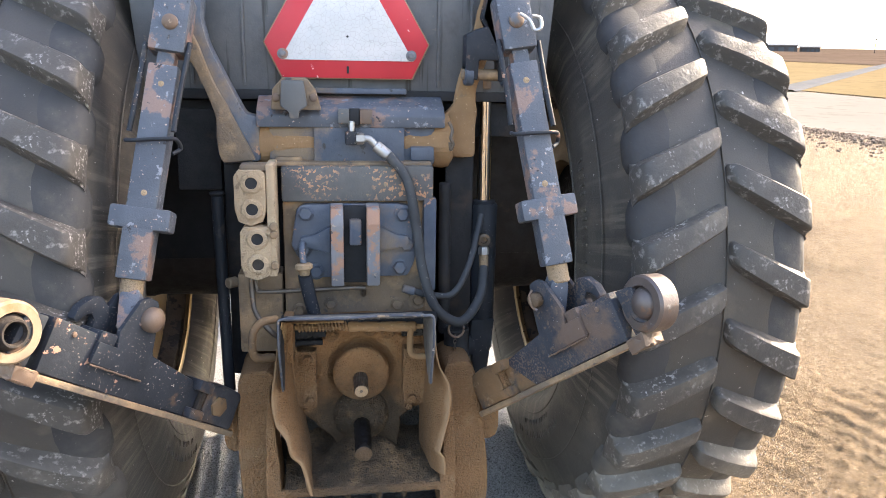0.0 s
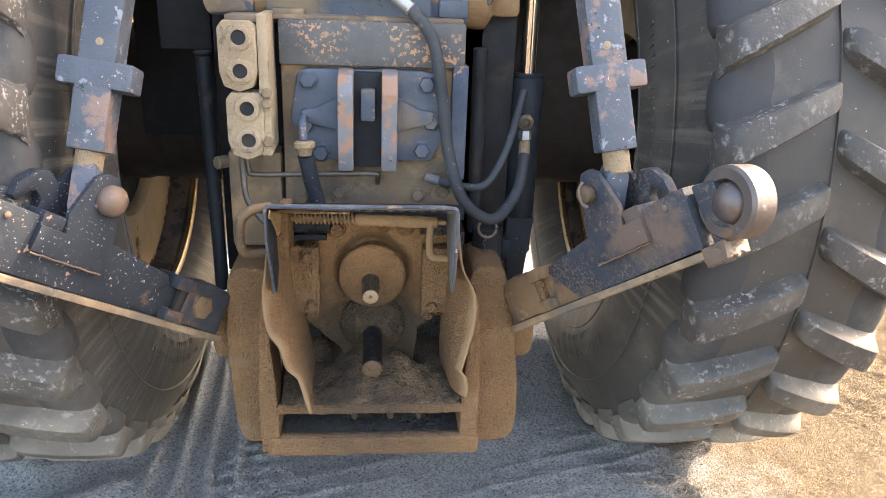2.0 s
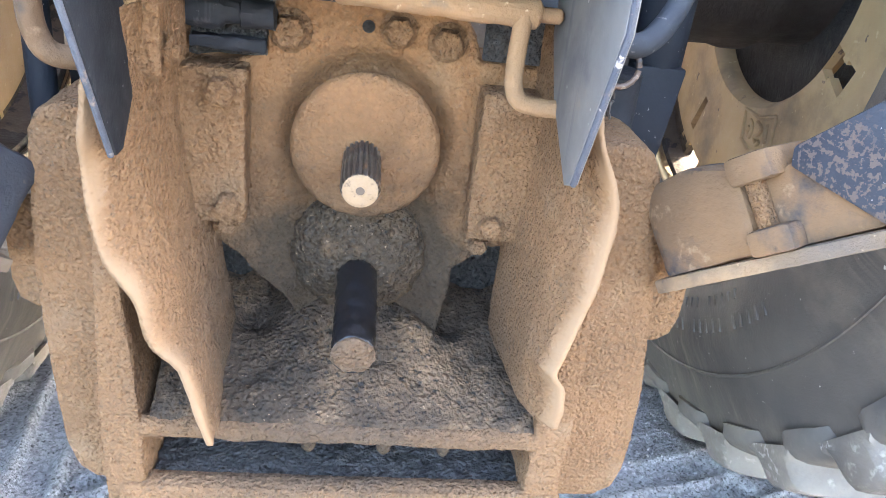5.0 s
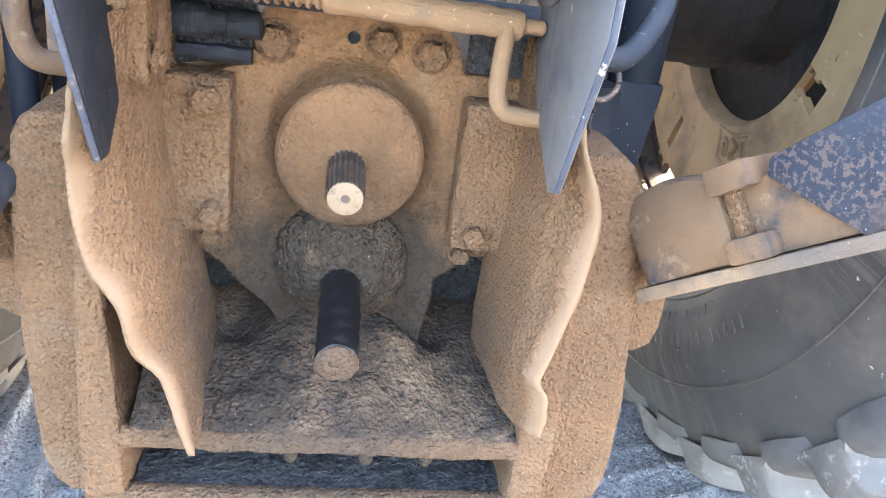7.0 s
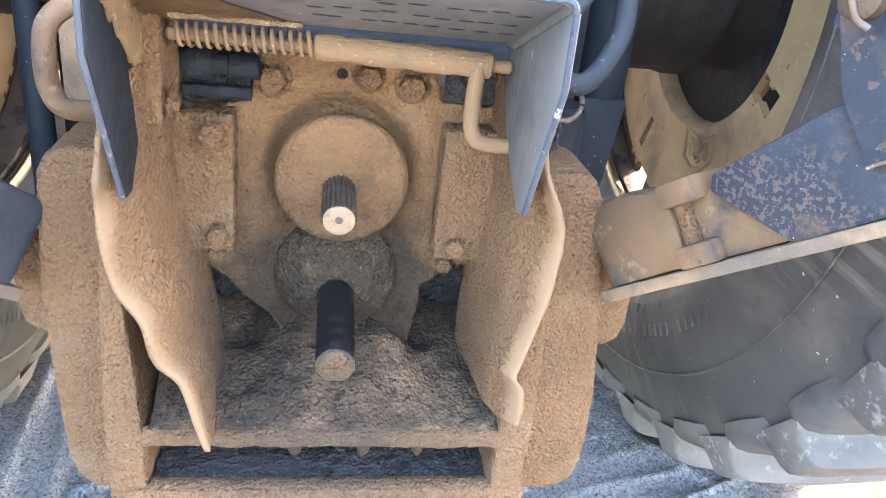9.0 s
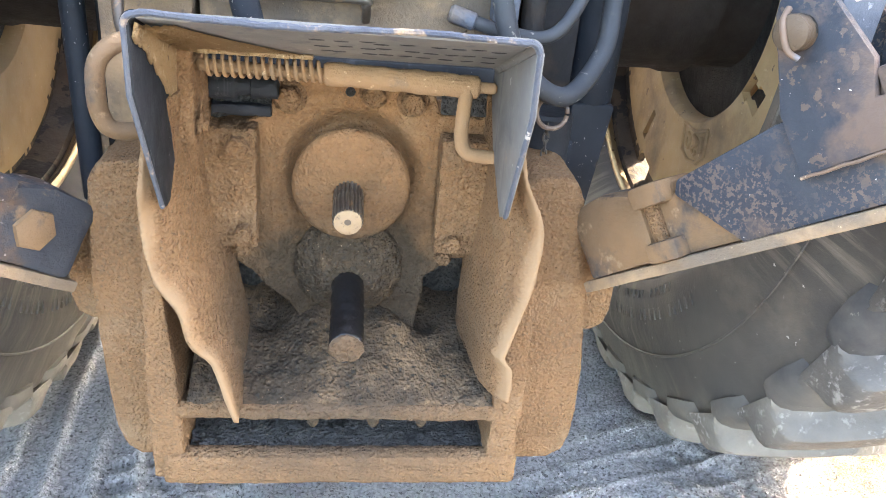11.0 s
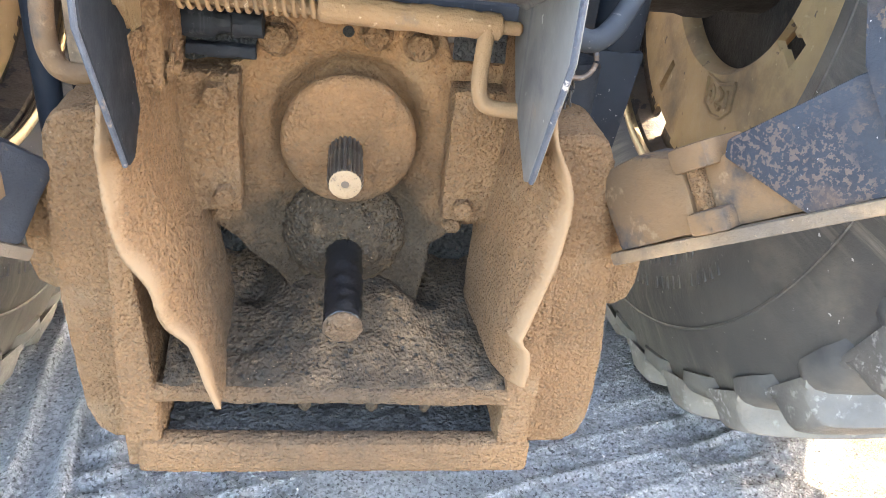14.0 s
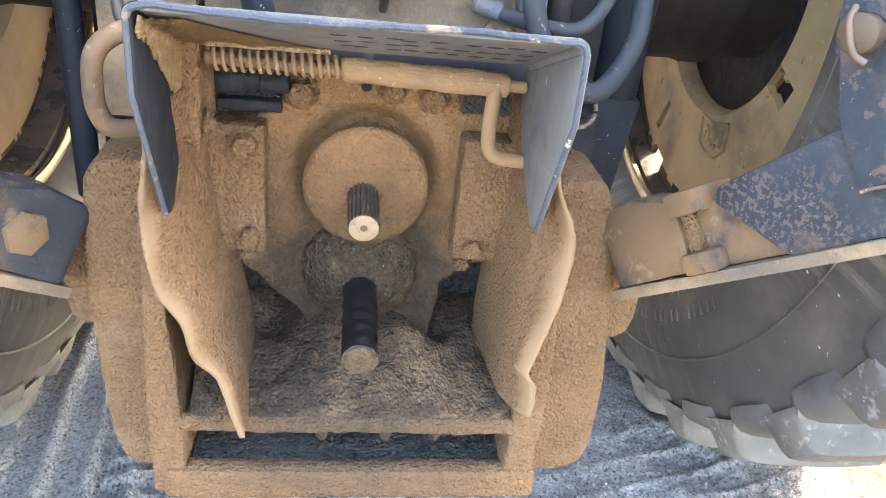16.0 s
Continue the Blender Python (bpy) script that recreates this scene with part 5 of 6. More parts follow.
# ---- lift cylinder ----
cyl = P("lift_cylinder", turned((0.352, 2.02, 0.64), (-0.002, 0, 1), ((0, 0.031), (0.004, 0.033), (0.20, 0.0355), (0.415, 0.037), (0.420, 0.035)), 32), GLOSS, "black hydraulic lift cylinder")
P("cylinder_collar", turned((0.350, 2.02, 1.060), (0, 0, 1), ((0, 0.035), (0.0, 0.031), (0.008, 0.031), (0.010, 0.022)), 32), GLOSS, parent=cyl)
P("piston_rod", rod((0.350, 2.02, 1.055), (0.346, 2.02, 1.372), 0.0185, 32), CHROME, "polished chrome piston rod", cyl)
P("rod_eye", rod((0.346, 2.02, 1.366), (0.345, 2.02, 1.415), 0.023, 24), DUSTY, parent=cyl)
P("cylinder_foot", prism(((0.319, 0.735), (0.384, 0.735), (0.376, 0.660), (0.366, 0.570), (0.345, 0.556), (0.326, 0.568), (0.316, 0.690)), "y", 1.985, 2.055, 0.006), GLOSS, "chipped black cylinder foot", cyl)
P("foot_pin", turned((0.318, 2.015, 0.655), (-1, 0, 0), ((-0.01, 0.038), (0.006, 0.038), (0.010, 0.033), (0.018, 0.030), (0.020, 0.012)), 32), GLOSS, parent=cyl)
fork = P("rod_clevis", prism(((0.268, 1.40), (0.268, 1.50), (0.30, 1.515), (0.355, 1.53), (0.36, 1.62), (0.335, 1.62), (0.318, 1.545), (0.375, 1.47), (0.378, 1.39), (0.352, 1.39), (0.350, 1.44), (0.302, 1.44), (0.300, 1.39)), "y", 1.885, 1.945, 0.007), PAINT, "cast clevis around the rod eye")
P("clevis_pin", rod((0.262, 1.910, 1.405), (0.385, 1.910, 1.405), 0.014, 16), DUSTY, parent=fork)
for x in (0.268, 0.362):
    P("clevis_ear", turned((x, 1.910, 1.405), (1, 0, 0), ((0, 0.024), (0.003, 0.027), (0.02, 0.027), (0.023, 0.024)), 24), CAST, parent=fork)
P("pin_lug", box(0.386, 0.398, 1.885, 1.915, 1.38, 1.44, 0.004), PALE)
P("stabiliser_tube", rod((0.232, 1.93, 0.72), (0.228, 1.93, 1.13), 0.016, 16), DARK)
P("stabiliser_tube", rod((-0.338, 1.92, 0.58), (-0.348, 1.935, 1.10), 0.0150, 20), GLOSS, "black upright tube with scuffed paint")
P("tube_cap", rod((-0.348, 1.935, 1.10), (-0.3482, 1.9353, 1.11), 0.019, 20), DARK)
P("rear_filter", turned((0.262, 1.90, 0.70), (0, 0, -1), ((-0.045, 0.03), (-0.04, 0.034), (0.03, 0.034), (0.034, 0.036), (0.04, 0.030)), 28), DARK, "dark cylindrical fitting")

# ---- hoses ----
P("hydraulic_hose", tube(((0.062, 1.87, 1.216), (0.085, 1.86, 1.20), (0.123, 1.845, 1.145), (0.145, 1.835, 1.03), (0.160, 1.828, 0.925), (0.195, 1.825, 0.825), (0.262, 1.84, 0.780), (0.322, 1.90, 0.825), (0.343, 1.955, 0.895)), 0.0125, 16), HOSE, "thick black hydraulic hose")
P("hose_sleeve", rod((0.045, 1.872, 1.232), (0.078, 1.863, 1.206), 0.0145, 16), ZINC, "crimped zinc hose end")
P("hose_elbow", tube(((0.014, 1.875, 1.248), (0.03, 1.874, 1.247), (0.045, 1.872, 1.233)), 0.009), ZINC)
P("hose_nut", hexbolt((0.000, 1.876, 1.248), (1, 0, 0), 0.0145, 0.018, washer=False), ZINC)
P("hose_block", box(-0.028, 0.0, 1.868, 1.91, 1.232, 1.265, 0.004), PAINT)
P("hose_riser", rod((-0.012, 1.885, 1.262), (-0.012, 1.888, 1.29), 0.008, 12), ZINC)
P("hose_sleeve", rod((0.343, 1.956, 0.885), (0.343, 1.966, 0.928), 0.0128, 16), PALE, "rusty crimped hose end")
P("hose_nut", hexbolt((0.343, 1.967, 0.930), (0, 0.1, 1), 0.015, 0.018, washer=False), ZINC)
P("banjo", turned((0.344, 1.988, 0.966), (0, -1, 0), ((0, 0.018), (0.018, 0.018), (0.02, 0.010), (0.014, 0.008)), 20), STEEL)
P("return_hose", tube(((0.125, 1.86, 0.865), (0.185, 1.855, 0.85), (0.243, 1.85, 0.855), (0.290, 1.89, 0.920), (0.326, 1.965, 1.000), (0.337, 1.984, 1.035)), 0.0085, 12), HOSE, "thin black return hose")
P("hose_stub", rod((0.112, 1.862, 0.868), (0.145, 1.858, 0.859), 0.011, 12), CAST)
ring = [(0.252 + 0.020 * math.cos(a), 1.845 + 0.004 * math.sin(a), 0.758 + 0.020 * math.sin(a)) for a in np.linspace(0, 2 * math.pi * 0.98, 20)]
P("key_ring", tube(ring, 0.0032, 8, 1), BARE, "pale wire ring")
for i in range(9):
    z = 0.736 - 0.011 * i
    loop = [(0.249 + (0.0035 * math.cos(a) if i % 2 else 0), 1.845 + (0 if i % 2 else 0.0035 * math.cos(a)), z + 0.0075 * math.sin(a)) for a in np.linspace(0, 2 * math.pi * 0.95, 9)]
    P("chain_link", tube(loop, 0.0013, 6, 1), STEEL)
P("chain_tag", tube(((0.228, 1.88, 1.29), (0.236, 1.875, 1.27), (0.232, 1.87, 1.25), (0.238, 1.87, 1.235), (0.232, 1.87, 1.222), (0.230, 1.87, 1.24)), 0.004), STEEL)


# ---- drawbar support and power take-off ----
FY = 1.70
for s in (-1, 1):
    if s > 0:
        pts = [(0.207, 0.655), (0.213, 0.688), (0.226, 0.699), (0.262, 0.701), (0.279, 0.694), (0.290, 0.672), (0.314, 0.54), (0.329, 0.42), (0.333, 0.35), (0.331, 0.305), (0.322, 0.278), (0.302, 0.264), (0.236, 0.264), (0.222, 0.45)]
    else:
        pts = [(-0.207, 0.655), (-0.213, 0.684), (-0.226, 0.693), (-0.270, 0.694), (-0.287, 0.687), (-0.296, 0.668), (-0.305, 0.54), (-0.302, 0.42), (-0.294, 0.315), (-0.283, 0.283), (-0.266, 0.27), (-0.236, 0.27), (-0.222, 0.45)]
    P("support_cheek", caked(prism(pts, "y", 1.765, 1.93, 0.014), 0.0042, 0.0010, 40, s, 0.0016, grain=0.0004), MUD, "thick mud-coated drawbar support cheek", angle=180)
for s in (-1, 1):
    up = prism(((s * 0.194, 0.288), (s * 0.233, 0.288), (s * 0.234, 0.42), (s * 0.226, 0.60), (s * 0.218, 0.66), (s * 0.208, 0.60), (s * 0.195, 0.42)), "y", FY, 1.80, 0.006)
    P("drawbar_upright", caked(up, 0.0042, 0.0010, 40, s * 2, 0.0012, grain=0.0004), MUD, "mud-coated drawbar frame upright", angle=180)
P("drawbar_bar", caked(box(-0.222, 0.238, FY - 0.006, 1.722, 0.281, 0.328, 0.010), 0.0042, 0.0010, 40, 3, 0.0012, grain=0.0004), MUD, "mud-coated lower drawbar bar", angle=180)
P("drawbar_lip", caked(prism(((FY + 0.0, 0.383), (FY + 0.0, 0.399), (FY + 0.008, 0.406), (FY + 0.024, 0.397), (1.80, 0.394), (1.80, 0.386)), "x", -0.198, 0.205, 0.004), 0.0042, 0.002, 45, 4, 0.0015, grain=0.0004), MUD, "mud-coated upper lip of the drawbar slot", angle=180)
P("slot_back", caked(box(-0.20, 0.205, 1.80, 1.84, 0.28, 0.42, 0.002), 0.008, 0.004, 50, grain=0.0008), GRIME, "grimy dirt and painted shade behind the slot", angle=180)
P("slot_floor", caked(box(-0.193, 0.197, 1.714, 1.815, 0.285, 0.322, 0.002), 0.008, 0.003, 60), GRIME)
for x in (-0.036, 0.042, 0.105):
    P("slot_bolt", caked(turned((x, 1.728, 0.390), (0.05, -0.25, -1), ((0, 0.009), (0.016, 0.009), (0.028, 0.007), (0.033, 0.003)), 14), 0.004, 0.001, 90), OILY, angle=180)

# rear case around the shafts
face = prism(((-0.185, 0.565), (-0.185, 0.715), (-0.095, 0.745), (-0.088, 0.79), (-0.072, 0.80), (0.085, 0.80), (0.100, 0.775), (0.105, 0.755), (0.19, 0.755), (0.19, 0.565), (0.135, 0.562), (0.104, 0.532), (0.100, 0.495), (0.092, 0.44), (-0.045, 0.44), (-0.072, 0.481), (-0.139, 0.553)), "y", 1.81, 1.90, 0.005)
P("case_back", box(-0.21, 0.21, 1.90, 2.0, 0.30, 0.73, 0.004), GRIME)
face = caked(face, 0.0042, 0.0022, 40, 5, 0.0015, grain=0.0004)
for v in face.verts:
    # a groove round the seal disc and a hollow round the lower hub
    r = math.hypot(v.co.x - 0.003, v.co.z - 0.672)
    q = math.hypot(v.co.x - 0.004, (v.co.z - 0.535) * 0.8)
    if v.co.y < 1.85:
        v.co.y += 0.020 * math.exp(-((r - 0.066) / 0.014) ** 2) + 0.030 * math.exp(-(q / 0.085) ** 4)
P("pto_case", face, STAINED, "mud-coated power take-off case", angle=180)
for s, x0, x1 in ((-1, -0.178, -0.108), (1, 0.108, 0.18)):
    P("case_pad", caked(prism(((x0, 0.585), (x0, 0.735), (x1, 0.735), (x1, 0.585)), "y", 1.777, 1.83, 0.005), 0.0042, 0.0018, 50, s, grain=0.0004), MUD, angle=180)
for x, y, z, r in ((-0.072, 1.808, 0.768, 0.016), (0.026, 1.808, 0.778, 0.014), (0.072, 1.808, 0.771, 0.015), (-0.128, 1.776, 0.716, 0.014), (-0.124, 1.782, 0.606, 0.012), (0.130, 1.782, 0.603, 0.012), (-0.128, 1.808, 0.575, 0.010), (0.125, 1.808, 0.570, 0.010)):
    P("case_bolt", caked(hexbolt((x, y, z), (0, -1, 0), r, 0.017), 0.0040, 0.0012, 60, x * 40), MUD, angle=60)
# flat black disc stands in for the shade inside a hole
P("bolt_hole", turned((-0.002, 1.8085, 0.778), (0, -1, 0), ((0, 0.006), (0.0015, 0.005), (0.002, 0.001)), 12), BLACK)
# dark sheets in place of the shaded hollows beside the case
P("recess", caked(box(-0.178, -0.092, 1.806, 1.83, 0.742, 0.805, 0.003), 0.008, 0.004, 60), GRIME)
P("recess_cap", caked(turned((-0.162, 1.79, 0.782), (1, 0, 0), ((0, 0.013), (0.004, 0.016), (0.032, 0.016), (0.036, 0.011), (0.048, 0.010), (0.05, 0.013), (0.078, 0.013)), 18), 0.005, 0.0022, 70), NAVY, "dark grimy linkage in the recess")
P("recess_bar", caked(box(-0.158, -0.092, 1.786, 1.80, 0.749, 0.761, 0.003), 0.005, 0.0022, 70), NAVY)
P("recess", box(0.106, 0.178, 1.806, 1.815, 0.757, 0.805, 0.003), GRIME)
P("hood_hinge_plate", box(-0.19, 0.19, 1.76, 1.80, 0.803, 0.826, 0.004), NAVY)

disc = turned((0.003, 1.815, 0.672), (0, -1, 0), ((0, 0.054), (0.020, 0.056), (0.026, 0.066), (0.030, 0.0705), (0.036, 0.0705), (0.041, 0.066), (0.045, 0.050), (0.047, 0.030), (0.047, 0.020)), 64)
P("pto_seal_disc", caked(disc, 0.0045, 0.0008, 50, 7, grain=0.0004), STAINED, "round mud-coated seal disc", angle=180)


def splined(p, length, r, teeth, mat, name, label, drop):
    """A shaft with cut splines that points back and slightly down."""
    p, d = Vector(p), Vector((0, -1, drop)).normalized()
    s, u, d = basis(d, (1, 0, 0))
    loop = []
    for i in range(teeth):
        for f, k in ((0.0, 0.86), (0.12, 0.88), (0.30, 1.0), (0.70, 1.0), (0.88, 0.88)):
            a = 2 * math.pi * (i + f) / teeth
            loop.append((math.cos(a), math.sin(a), k))
    def ringat(z, rr, cut=True):
        return [p + d * z + (s * c + u * t) * rr * (k if cut else 0.9) for c, t, k in loop]
    loops = [ringat(0, r), ringat(length * 0.42, r), ringat(length * 0.44, r * 0.96), ringat(length * 0.52, r * 0.96), ringat(length * 0.54, r), ringat(length - 0.006, r), ringat(length, r * 0.9)]
    ob = P(name, rings(loops), mat, label)
    e = p + d * (length + 0.0004)
    P("shaft_end", turned(e - d * 0.004, d, ((0, r * 0.86), (0.004, r * 0.88), (0.0045, r * 0.84), (0.0045, r * 0.25), (0.001, r * 0.12)), 32), PALE, "pale dusty shaft end", ob)


splined((0.0, 1.79, 0.667), 0.088, 0.0178, 21, STEEL, "pto_shaft", "splined steel power take-off stub shaft", -0.10)
lowhub = turned((0.004, 1.835, 0.537), (0, -1, -0.05), ((0, 0.074), (0.010, 0.071), (0.019, 0.063), (0.025, 0.051), (0.033, 0.040), (0.036, 0.024)), 56)
P("lower_shaft_hub", caked(lowhub, 0.004, 0.0026, 60, 8, grain=0.0018), OILY, "lower shaft hub caked with oily dirt", angle=180)
gs, n = [], 32
for j in range(48):
    z = 0.112 * j / 47
    gs.append([(0.004 + (0.0205 + 0.0004 * math.sin(z * 300 + 3 * math.sin(t)) + 0.0020 * noise.noise(Vector((3 * math.cos(t), 3 * math.sin(t), z * 90)))) * math.cos(t), 1.80 - z * 0.985, 0.524 - z * 0.22 + (0.0205 + 0.0004 * math.sin(z * 300 + 3 * math.sin(t)) + 0.0020 * noise.noise(Vector((3 * math.cos(t), 3 * math.sin(t) + 9, z * 90)))) * math.sin(t)) for t in [2 * math.pi * i / n for i in range(n)]])
gr = P("lower_shaft", rings(gs), GREASE, "lower shaft covered in wet black grease", angle=180)
P("shaft_end", caked(turned((0.004, 1.692, 0.500), (0, -1, -0.2), ((0, 0.0205), (0.004, 0.0215), (0.007, 0.018), (0.008, 0.004)), 28), 0.003, 0.0016, 110), MUD, "dusty mud on the shaft end", gr)

# bed of oily dirt on the floor of the shield
rows = []
for j in range(42):
    y = 1.705 + 0.125 * j / 41
    row = []
    for i in range(96):
        x = -0.188 + 0.385 * i / 95
        z = 0.404 + 0.055 * (j / 41) ** 0.8
        z += 0.030 * math.exp(-((x - 0.004) / 0.055) ** 2) * (j / 41) ** 1.5 * 0.9
        z += 0.020 * math.exp(-((x - 0.07) / 0.03) ** 2 - ((y - 1.80) / 0.03) ** 2)
        z -= 0.020 * math.exp(-((abs(x) - 0.105) / 0.025) ** 2 - ((y - 1.83) / 0.02) ** 2)
        z += 0.0055 * noise.fractal(Vector((x, y, 0)) * 24, 0.9, 2.0, 3) + 0.0014 * noise.noise(Vector((x, y, 3)) * 110)
        row.append((x, y, z))
    rows.append(row)
hb = bmesh.new()
vs = [[hb.verts.new(p) for p in row] for row in rows]
for a, b in zip(vs, vs[1:]):
    for i in range(95):
        hb.faces.new((a[i], a[i + 1], b[i + 1], b[i]))
back = [hb.verts.new((p.co.x, 1.895, 0.47 + 0.012 * noise.noise(p.co * 40))) for p in vs[-1]]
front = [hb.verts.new((p.co.x, 1.712, 0.396)) for p in vs[0]]
for i in range(95):
    hb.faces.new((vs[-1][i], vs[-1][i + 1], back[i + 1], back[i]))
    hb.faces.new((front[i], front[i + 1], vs[0][i + 1], vs[0][i]))
P("oily_dirt_bed", hb, BED, "bed of oily dirt on the shield floor", angle=180)

# ---- shield side walls: bent plates under thick mud ----
def side_wall(s, outline, label, seed):
    """outline: (x, y, z) down the free rear edge; the plate runs in to the case."""
    pts = spline(outline, 5)
    loops = []
    for p in pts:
        far = np.interp(p.z, [0.46, 0.555, 0.60, 0.70], [0.133, 0.146, 0.155, 0.167]) if s < 0 else np.interp(p.z, [0.46, 0.60, 0.70], [0.162, 0.160, 0.168])
        deep = Vector((s * far, 1.825, p.z + 0.012 if p.z < 0.45 else p.z))
        # a flange that faces the rear, then a wall that runs forward
        lip = Vector((p.x + (deep.x - p.x) * 0.28, p.y + (deep.y - p.y) * 0.08 - 0.002, p.z))
        mid1 = Vector((p.x + (deep.x - p.x) * 0.55, p.y + (deep.y - p.y) * 0.24, p.z))
        mid2 = Vector((p.x + (deep.x - p.x) * 0.82, p.y + (deep.y - p.y) * 0.62, (p.z + deep.z) / 2))
        t = Vector((s * 0.007, 0, 0))
        loops.append([p - t * 0.35, lip - t * 0.6, mid1 - t, mid2 - t, deep - t, deep + t, mid2 + t, mid1 + t, lip + t * 0.6, p + t * 0.35])
    b = caked(rings(loops), 0.0036, 0.0014, 30, seed, 0.003, grain=0.0003)
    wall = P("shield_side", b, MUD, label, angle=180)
    # the mud is smooth along the free edge
    edge = np.array([tuple(p) for p in pts])
    layer = wall.data.attributes.new("smooth", "FLOAT", "POINT")
    for i, v in enumerate(wall.data.vertices):
        d = np.sqrt(((edge - np.array(v.co)) ** 2).sum(1).min())
        d += 0.010 * noise.noise(v.co * 22)
        layer.data[i].value = min(1.0, max(0.0, (0.017 - d) / 0.012))
    return wall


side_wall(-1, [(-0.190, 1.63, 0.80), (-0.200, 1.63, 0.72), (-0.206, 1.645, 0.675), (-0.200, 1.65, 0.61), (-0.176, 1.652, 0.565), (-0.166, 1.655, 0.522), (-0.144, 1.656, 0.497), (-0.132, 1.658, 0.450), (-0.122, 1.662, 0.410)], "mud-caked shield side ending in a tapered point", 11)
side_wall(1, [(0.166, 1.63, 0.80), (0.178, 1.635, 0.746), (0.192, 1.64, 0.717), (0.205, 1.645, 0.686), (0.208, 1.648, 0.654), (0.205, 1.648, 0.614), (0.196, 1.648, 0.566), (0.188, 1.648, 0.530), (0.185, 1.648, 0.515), (0.195, 1.650, 0.500), (0.199, 1.652, 0.475), (0.199, 1.656, 0.450)], "mud-caked shield side with a notched edge", 12)

# ---- hinged hood over the shaft ----
hood = P("pto_hood", prism(((1.552, 0.893), (1.552, 0.900), (1.700, 0.848), (1.735, 0.844), (1.735, 0.837), (1.698, 0.841)), "x", -0.171, 0.144, 0.0015), PLATE, "bent dark steel hood with chipped bright edges")
edge = []
for a in np.linspace(0, 90, 6):
    edge.append((-0.171 - 0.0085 * math.cos(radians(a)), 1.551, 0.888 + 0.0085 * math.sin(radians(a))))
for i in range(39):
    x = -0.166 + 0.305 * i / 38
    edge.append((x, 1.551 + 0.0008 * noise.noise(Vector((x * 90, 0, 0))), 0.8965 + 0.0016 * math.sin(x * 26) + 0.0010 * noise.noise(Vector((x * 60, 3, 0)))))
for a in np.linspace(90, 0, 6):
    edge.append((0.144 + 0.0085 * math.cos(radians(a)), 1.551, 0.888 + 0.0085 * math.sin(radians(a))))
P("hood_edge", tube(edge, 0.0030, 8, 1), EDGE, "bright chipped rolled edge", hood)
# the left bend takes a darker colour that holds that side's shade
for s, xc in ((-1, -0.171), (1, 0.144)):
    # rounded bend from the top of the hood into its side
    loops = []
    for y, top in ((1.552, 0.900), (1.600, 0.883), (1.650, 0.8655), (1.700, 0.848), (1.735, 0.844)):
        arc = [radians(a) for a in np.linspace(0, 90, 7)]
        loops.append([(xc + s * 0.012 * math.cos(a), y, top - 0.012 + 0.012 * math.sin(a)) for a in arc] + [(xc + s * 0.005 * math.cos(a), y, top - 0.012 + 0.005 * math.sin(a)) for a in arc[::-1]])
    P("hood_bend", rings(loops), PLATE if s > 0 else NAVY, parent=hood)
under_z = lambda y: 0.893 - (y - 1.552) * 0.052 / 0.146
rows = []
for j in range(14):
    y = 1.562 + 0.135 * j / 13
    reach = 0.030 + 0.105 * (j / 13) ** 1.3
    rows.append([(-0.174 + reach * i / 24, y, under_z(y) - 0.0015 - 0.004 * max(0, 0.6 + noise.noise(Vector((i * 0.35, j * 0.4, 2)))) * (1 - i / 24) ** 0.5) for i in range(25)])
db = bmesh.new()
vs = [[db.verts.new(p) for p in row] for row in rows]
for a, b in zip(vs, vs[1:]):
    for i in range(24):
        db.faces.new((a[i], b[i], b[i + 1], a[i + 1]))
bmesh.ops.solidify(db, geom=db.faces[:], thickness=-0.002)
P("hood_dust", db, DUST, "dust caked under the hood corner", hood, angle=180)
wd = bmesh.new()
vs = []
for i in range(25):
    y = 1.556 + 0.150 * i / 24
    top = under_z(y) - 0.002
    drop = 0.012 + 0.060 * (i / 24) ** 1.5 + 0.014 * noise.noise(Vector((i * 0.6, 0, 5)))
    vs.append([wd.verts.new((-0.180 + 0.0045 + 0.003 * (1 - k / 6) * (1 + 0.5 * noise.noise(Vector((i * 0.7, k * 0.9, 1)))), y, top - drop * k / 6)) for k in range(7)])
for a, b in zip(vs, vs[1:]):
    for k in range(6):
        wd.faces.new((a[k], b[k], b[k + 1], a[k + 1]))
bmesh.ops.recalc_face_normals(wd, faces=wd.faces[:])
bmesh.ops.solidify(wd, geom=wd.faces[:], thickness=0.002)
P("wing_dust", wd, DUST, "dust clinging below the hood corner", hood, angle=180)
P("dusty_strip", caked(box(-0.150, -0.040, 1.684, 1.698, 0.8395, 0.8445, 0.001), 0.006, 0.0006, 60), DUST, "dusty flat strip under the hood", hood)
rng = random.Random(3)
for r in range(3):
    for i in range(9):
        x = -0.03 + 0.155 * i / 8 + rng.uniform(-0.006, 0.006)
        y = 1.592 + 0.032 * r + rng.uniform(-0.005, 0.005)
        pit = turned((x, y, under_z(y) + 0.001), (0, 0.02, -1), ((0, 0.0048), (0.0012, 0.0042), (0.0016, 0.002)), 10)
        bmesh.ops.scale(pit, vec=(1.7, 0.55, 1), space=Matrix.Translation((-x, -y, 0)), verts=pit.verts[:])
        P("pit", pit, DARK, parent=hood)
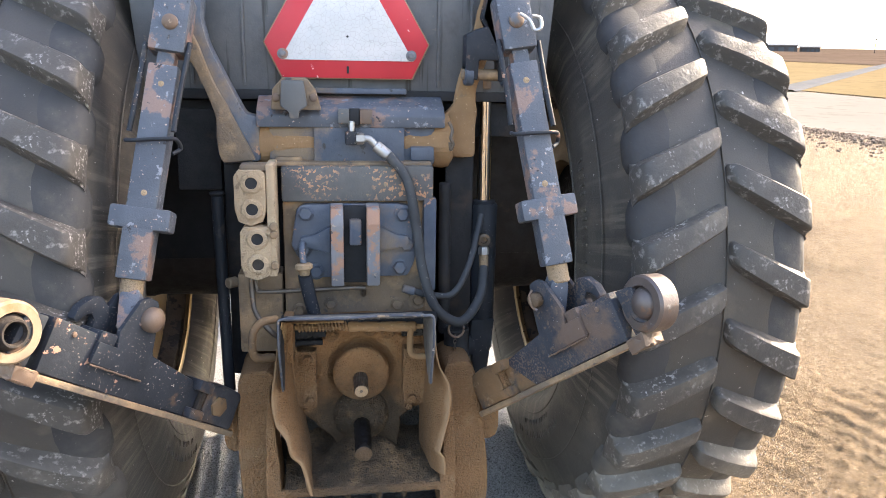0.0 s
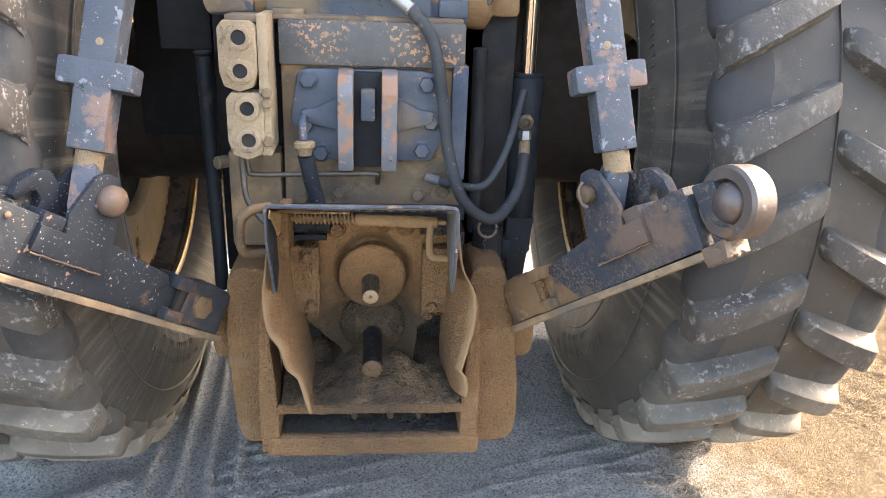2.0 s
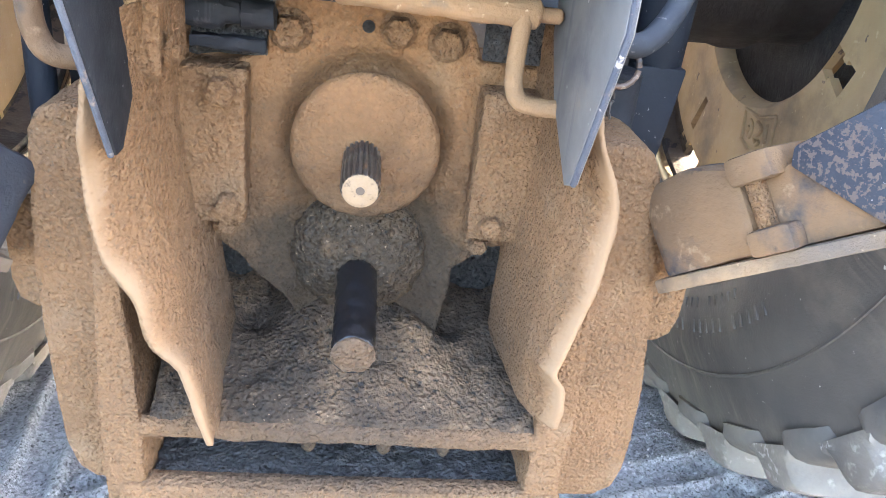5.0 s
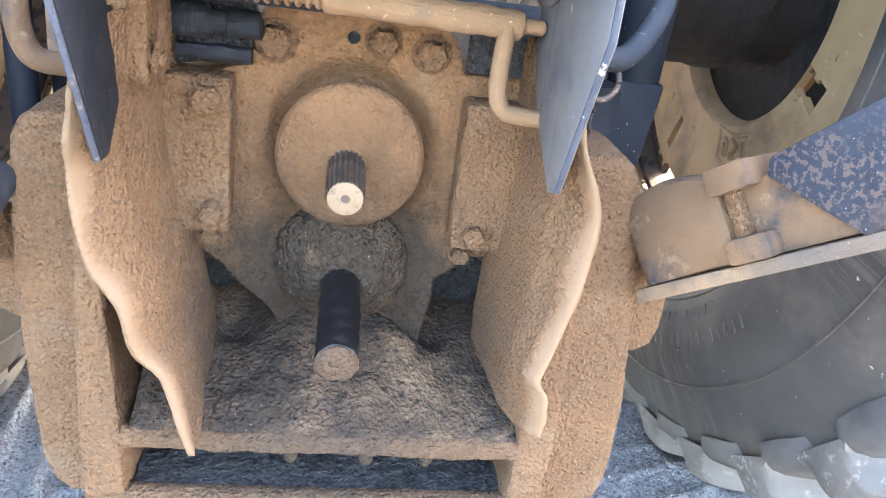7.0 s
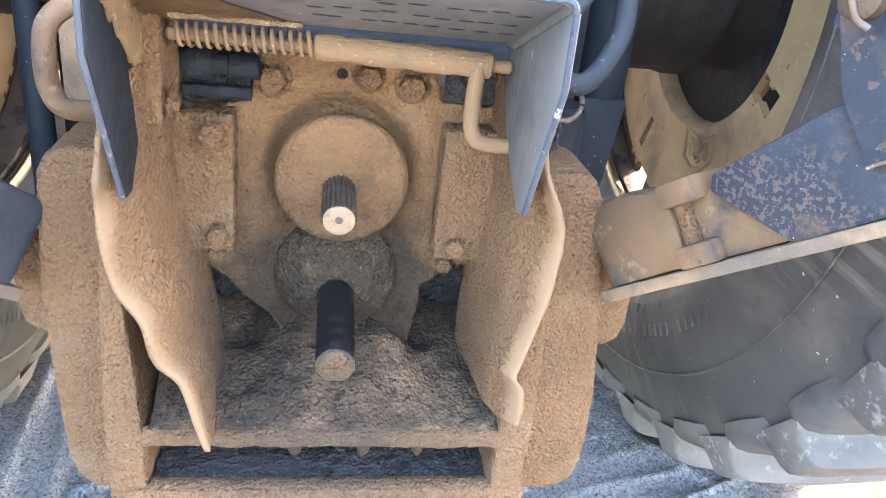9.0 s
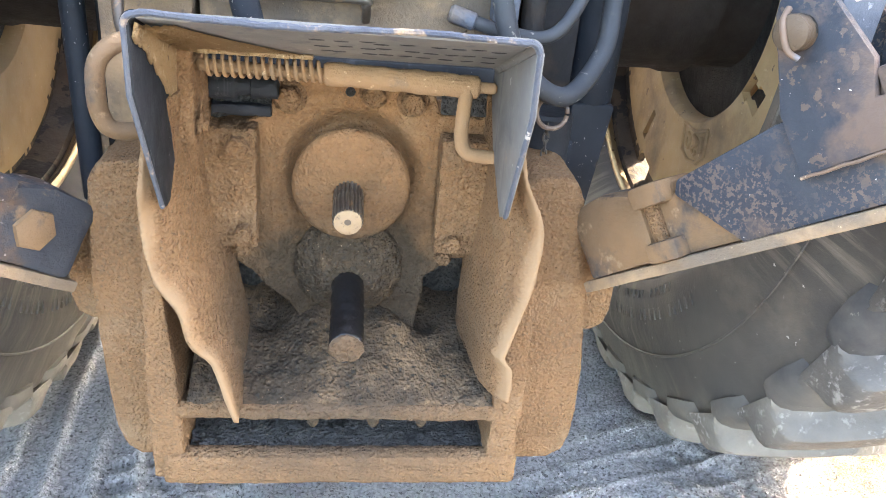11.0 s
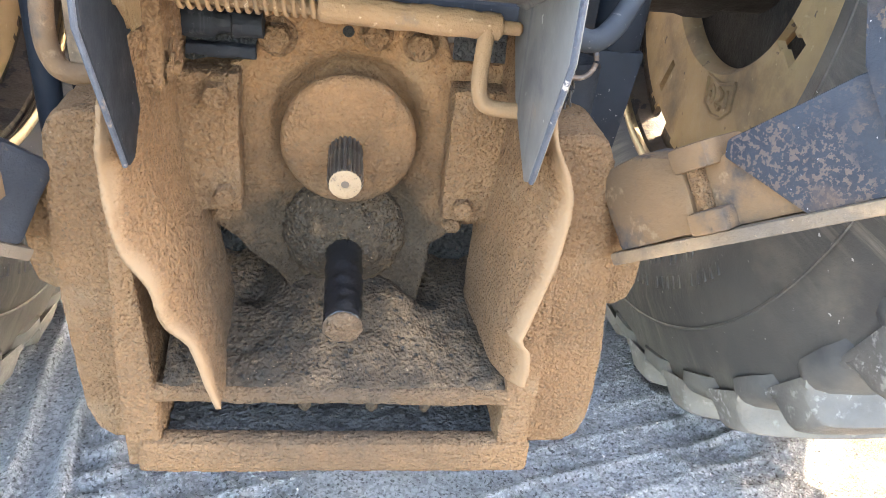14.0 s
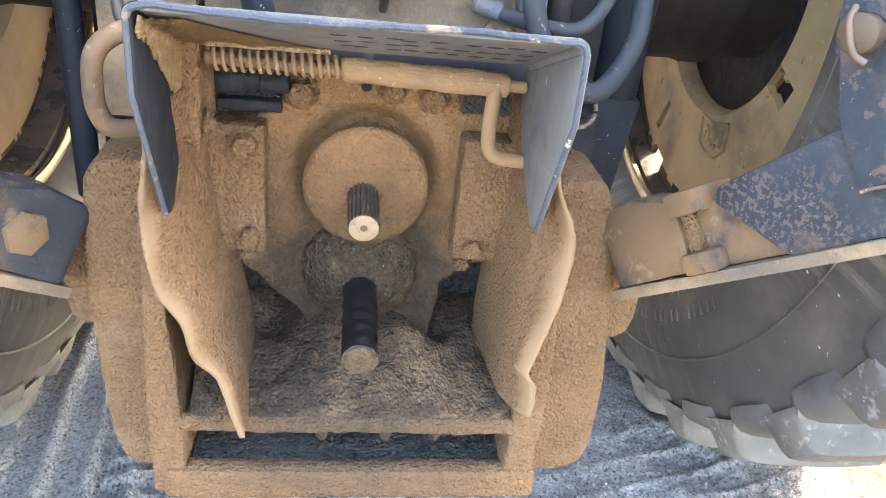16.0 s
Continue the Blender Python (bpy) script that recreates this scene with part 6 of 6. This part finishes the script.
# the left wing is the same steel, its shade put into the colour
for s, xs, x1 in ((-1, -0.180, -0.180), (1, 0.153, 0.156)):
    # wing: a plate hanging from the hood, pointed below
    wing = [(1.552, 0.889), (1.552, 0.832), (1.630 if s < 0 else 1.612, 0.700 if s < 0 else 0.712), (1.646 if s < 0 else 1.626, 0.700 if s < 0 else 0.706), (1.70, 0.755), (1.735, 0.80), (1.735, 0.832), (1.70, 0.837)]
    b = prism(wing, "x", xs - 0.003, xs + 0.004, 0.0012)
    for v in b.verts:
        v.co.x += (x1 - xs) * (0.9 - v.co.z) / 0.19
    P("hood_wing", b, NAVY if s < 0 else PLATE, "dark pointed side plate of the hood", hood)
    sh = lambda z: xs + (x1 - xs) * (0.9 - z) / 0.19
    line = [(sh(0.888), 1.551, 0.888), (sh(0.832), 1.551, 0.832), (sh(wing[2][1]), wing[2][0] - 0.001, wing[2][1])]
    P("wing_edge", tube(line, 0.0024, 8, 1), EDGE, "bright worn plate edge", hood)
P("hood_spot", box(0.1525, 0.155, 1.600, 1.6025, 0.776, 0.792, 0.0004), BLACK, parent=hood)

# spring and latch rod under the hood
P("latch_rod", rod((-0.155, 1.705, 0.824), (0.150, 1.705, 0.818), 0.0062, 14), CLAY, "dusty latch rod")
P("latch_sleeve", caked(rod((-0.030, 1.705, 0.823), (0.132, 1.705, 0.818), 0.0120, 20), 0.005, 0.0012, 70), CLAY, "mud-coated sleeve on the latch rod")
coil = []
for i in range(15 * 12 + 1):
    a = 2 * math.pi * i / 12
    coil.append((-0.148 + 0.118 * i / 180, 1.705 + 0.0098 * math.cos(a), 0.824 + 0.0098 * math.sin(a)))
P("coil_spring", tube(coil, 0.0022, 6, 1), CLAY, "dusty coil spring", angle=180)
P("latch_handle", tube(((0.118, 1.70, 0.818), (0.116, 1.697, 0.79), (0.116, 1.692, 0.765), (0.122, 1.690, 0.752), (0.138, 1.690, 0.748), (0.165, 1.692, 0.747)), 0.0075, 12), CLAY, "bent mud-coated latch handle")
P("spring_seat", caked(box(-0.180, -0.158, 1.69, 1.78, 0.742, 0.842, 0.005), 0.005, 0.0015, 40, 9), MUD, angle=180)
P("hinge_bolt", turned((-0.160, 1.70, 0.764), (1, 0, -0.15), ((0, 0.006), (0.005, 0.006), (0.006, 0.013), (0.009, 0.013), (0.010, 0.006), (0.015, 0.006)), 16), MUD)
# side handle loop
P("side_handle", tube(((-0.195, 1.72, 0.842), (-0.225, 1.70, 0.842), (-0.245, 1.69, 0.825), (-0.250, 1.69, 0.795), (-0.249, 1.695, 0.768), (-0.238, 1.70, 0.752), (-0.205, 1.72, 0.747)), 0.0095, 14), CAKED, "bent round steel handle")

# ---- slow vehicle sign ----
sign = thing("warning_triangle", (-0.018, 1.975, 1.39), "faded triangular slow-vehicle sign, white centre and red border", "sign")
SX, SY = -0.018, 1.975
def tri(bottom, half_low, half_wide, z_wide, apex_z, half_top, y0, y1):
    return prism(((SX - half_low, bottom), (SX + half_low, bottom), (SX + half_wide, z_wide), (SX + half_top, apex_z), (SX - half_top, apex_z), (SX - half_wide, z_wide)), "y", y0, y1, 0.0006)
part("backing", tri(1.388, 0.165, 0.208, 1.476, 1.772, 0.035, SY + 0.004, SY + 0.010), PALE, sign, "white sign edge")
part("red_border", tri(1.391, 0.162, 0.204, 1.476, 1.768, 0.034, SY, SY + 0.0045), REDF, sign, "red reflective border")
part("white_panel", prism(((SX - 0.166, 1.434), (SX + 0.166, 1.434), (SX, 1.716)), "y", SY - 0.003, SY + 0.001, 0.0004), WHITE, sign, "cracked white panel")
for x in (-0.160, 0.160):
    part("sign_bolt", turned((SX + x, SY - 0.003, 1.448), (0, -1, 0), ((0, 0.0135), (0.003, 0.0135), (0.0035, 0.008), (0.008, 0.007), (0.009, 0.002)), 18), SCUFF, sign)
part("sign_slot", box(SX - 0.003, SX + 0.003, SY - 0.002, SY + 0.001, 1.402, 1.42, 0.001), DARK, sign)
part("sign_hole", turned((SX, SY - 0.003, 1.492), (0, -1, 0), ((0, 0.003), (0.001, 0.002)), 10), DARK, sign)
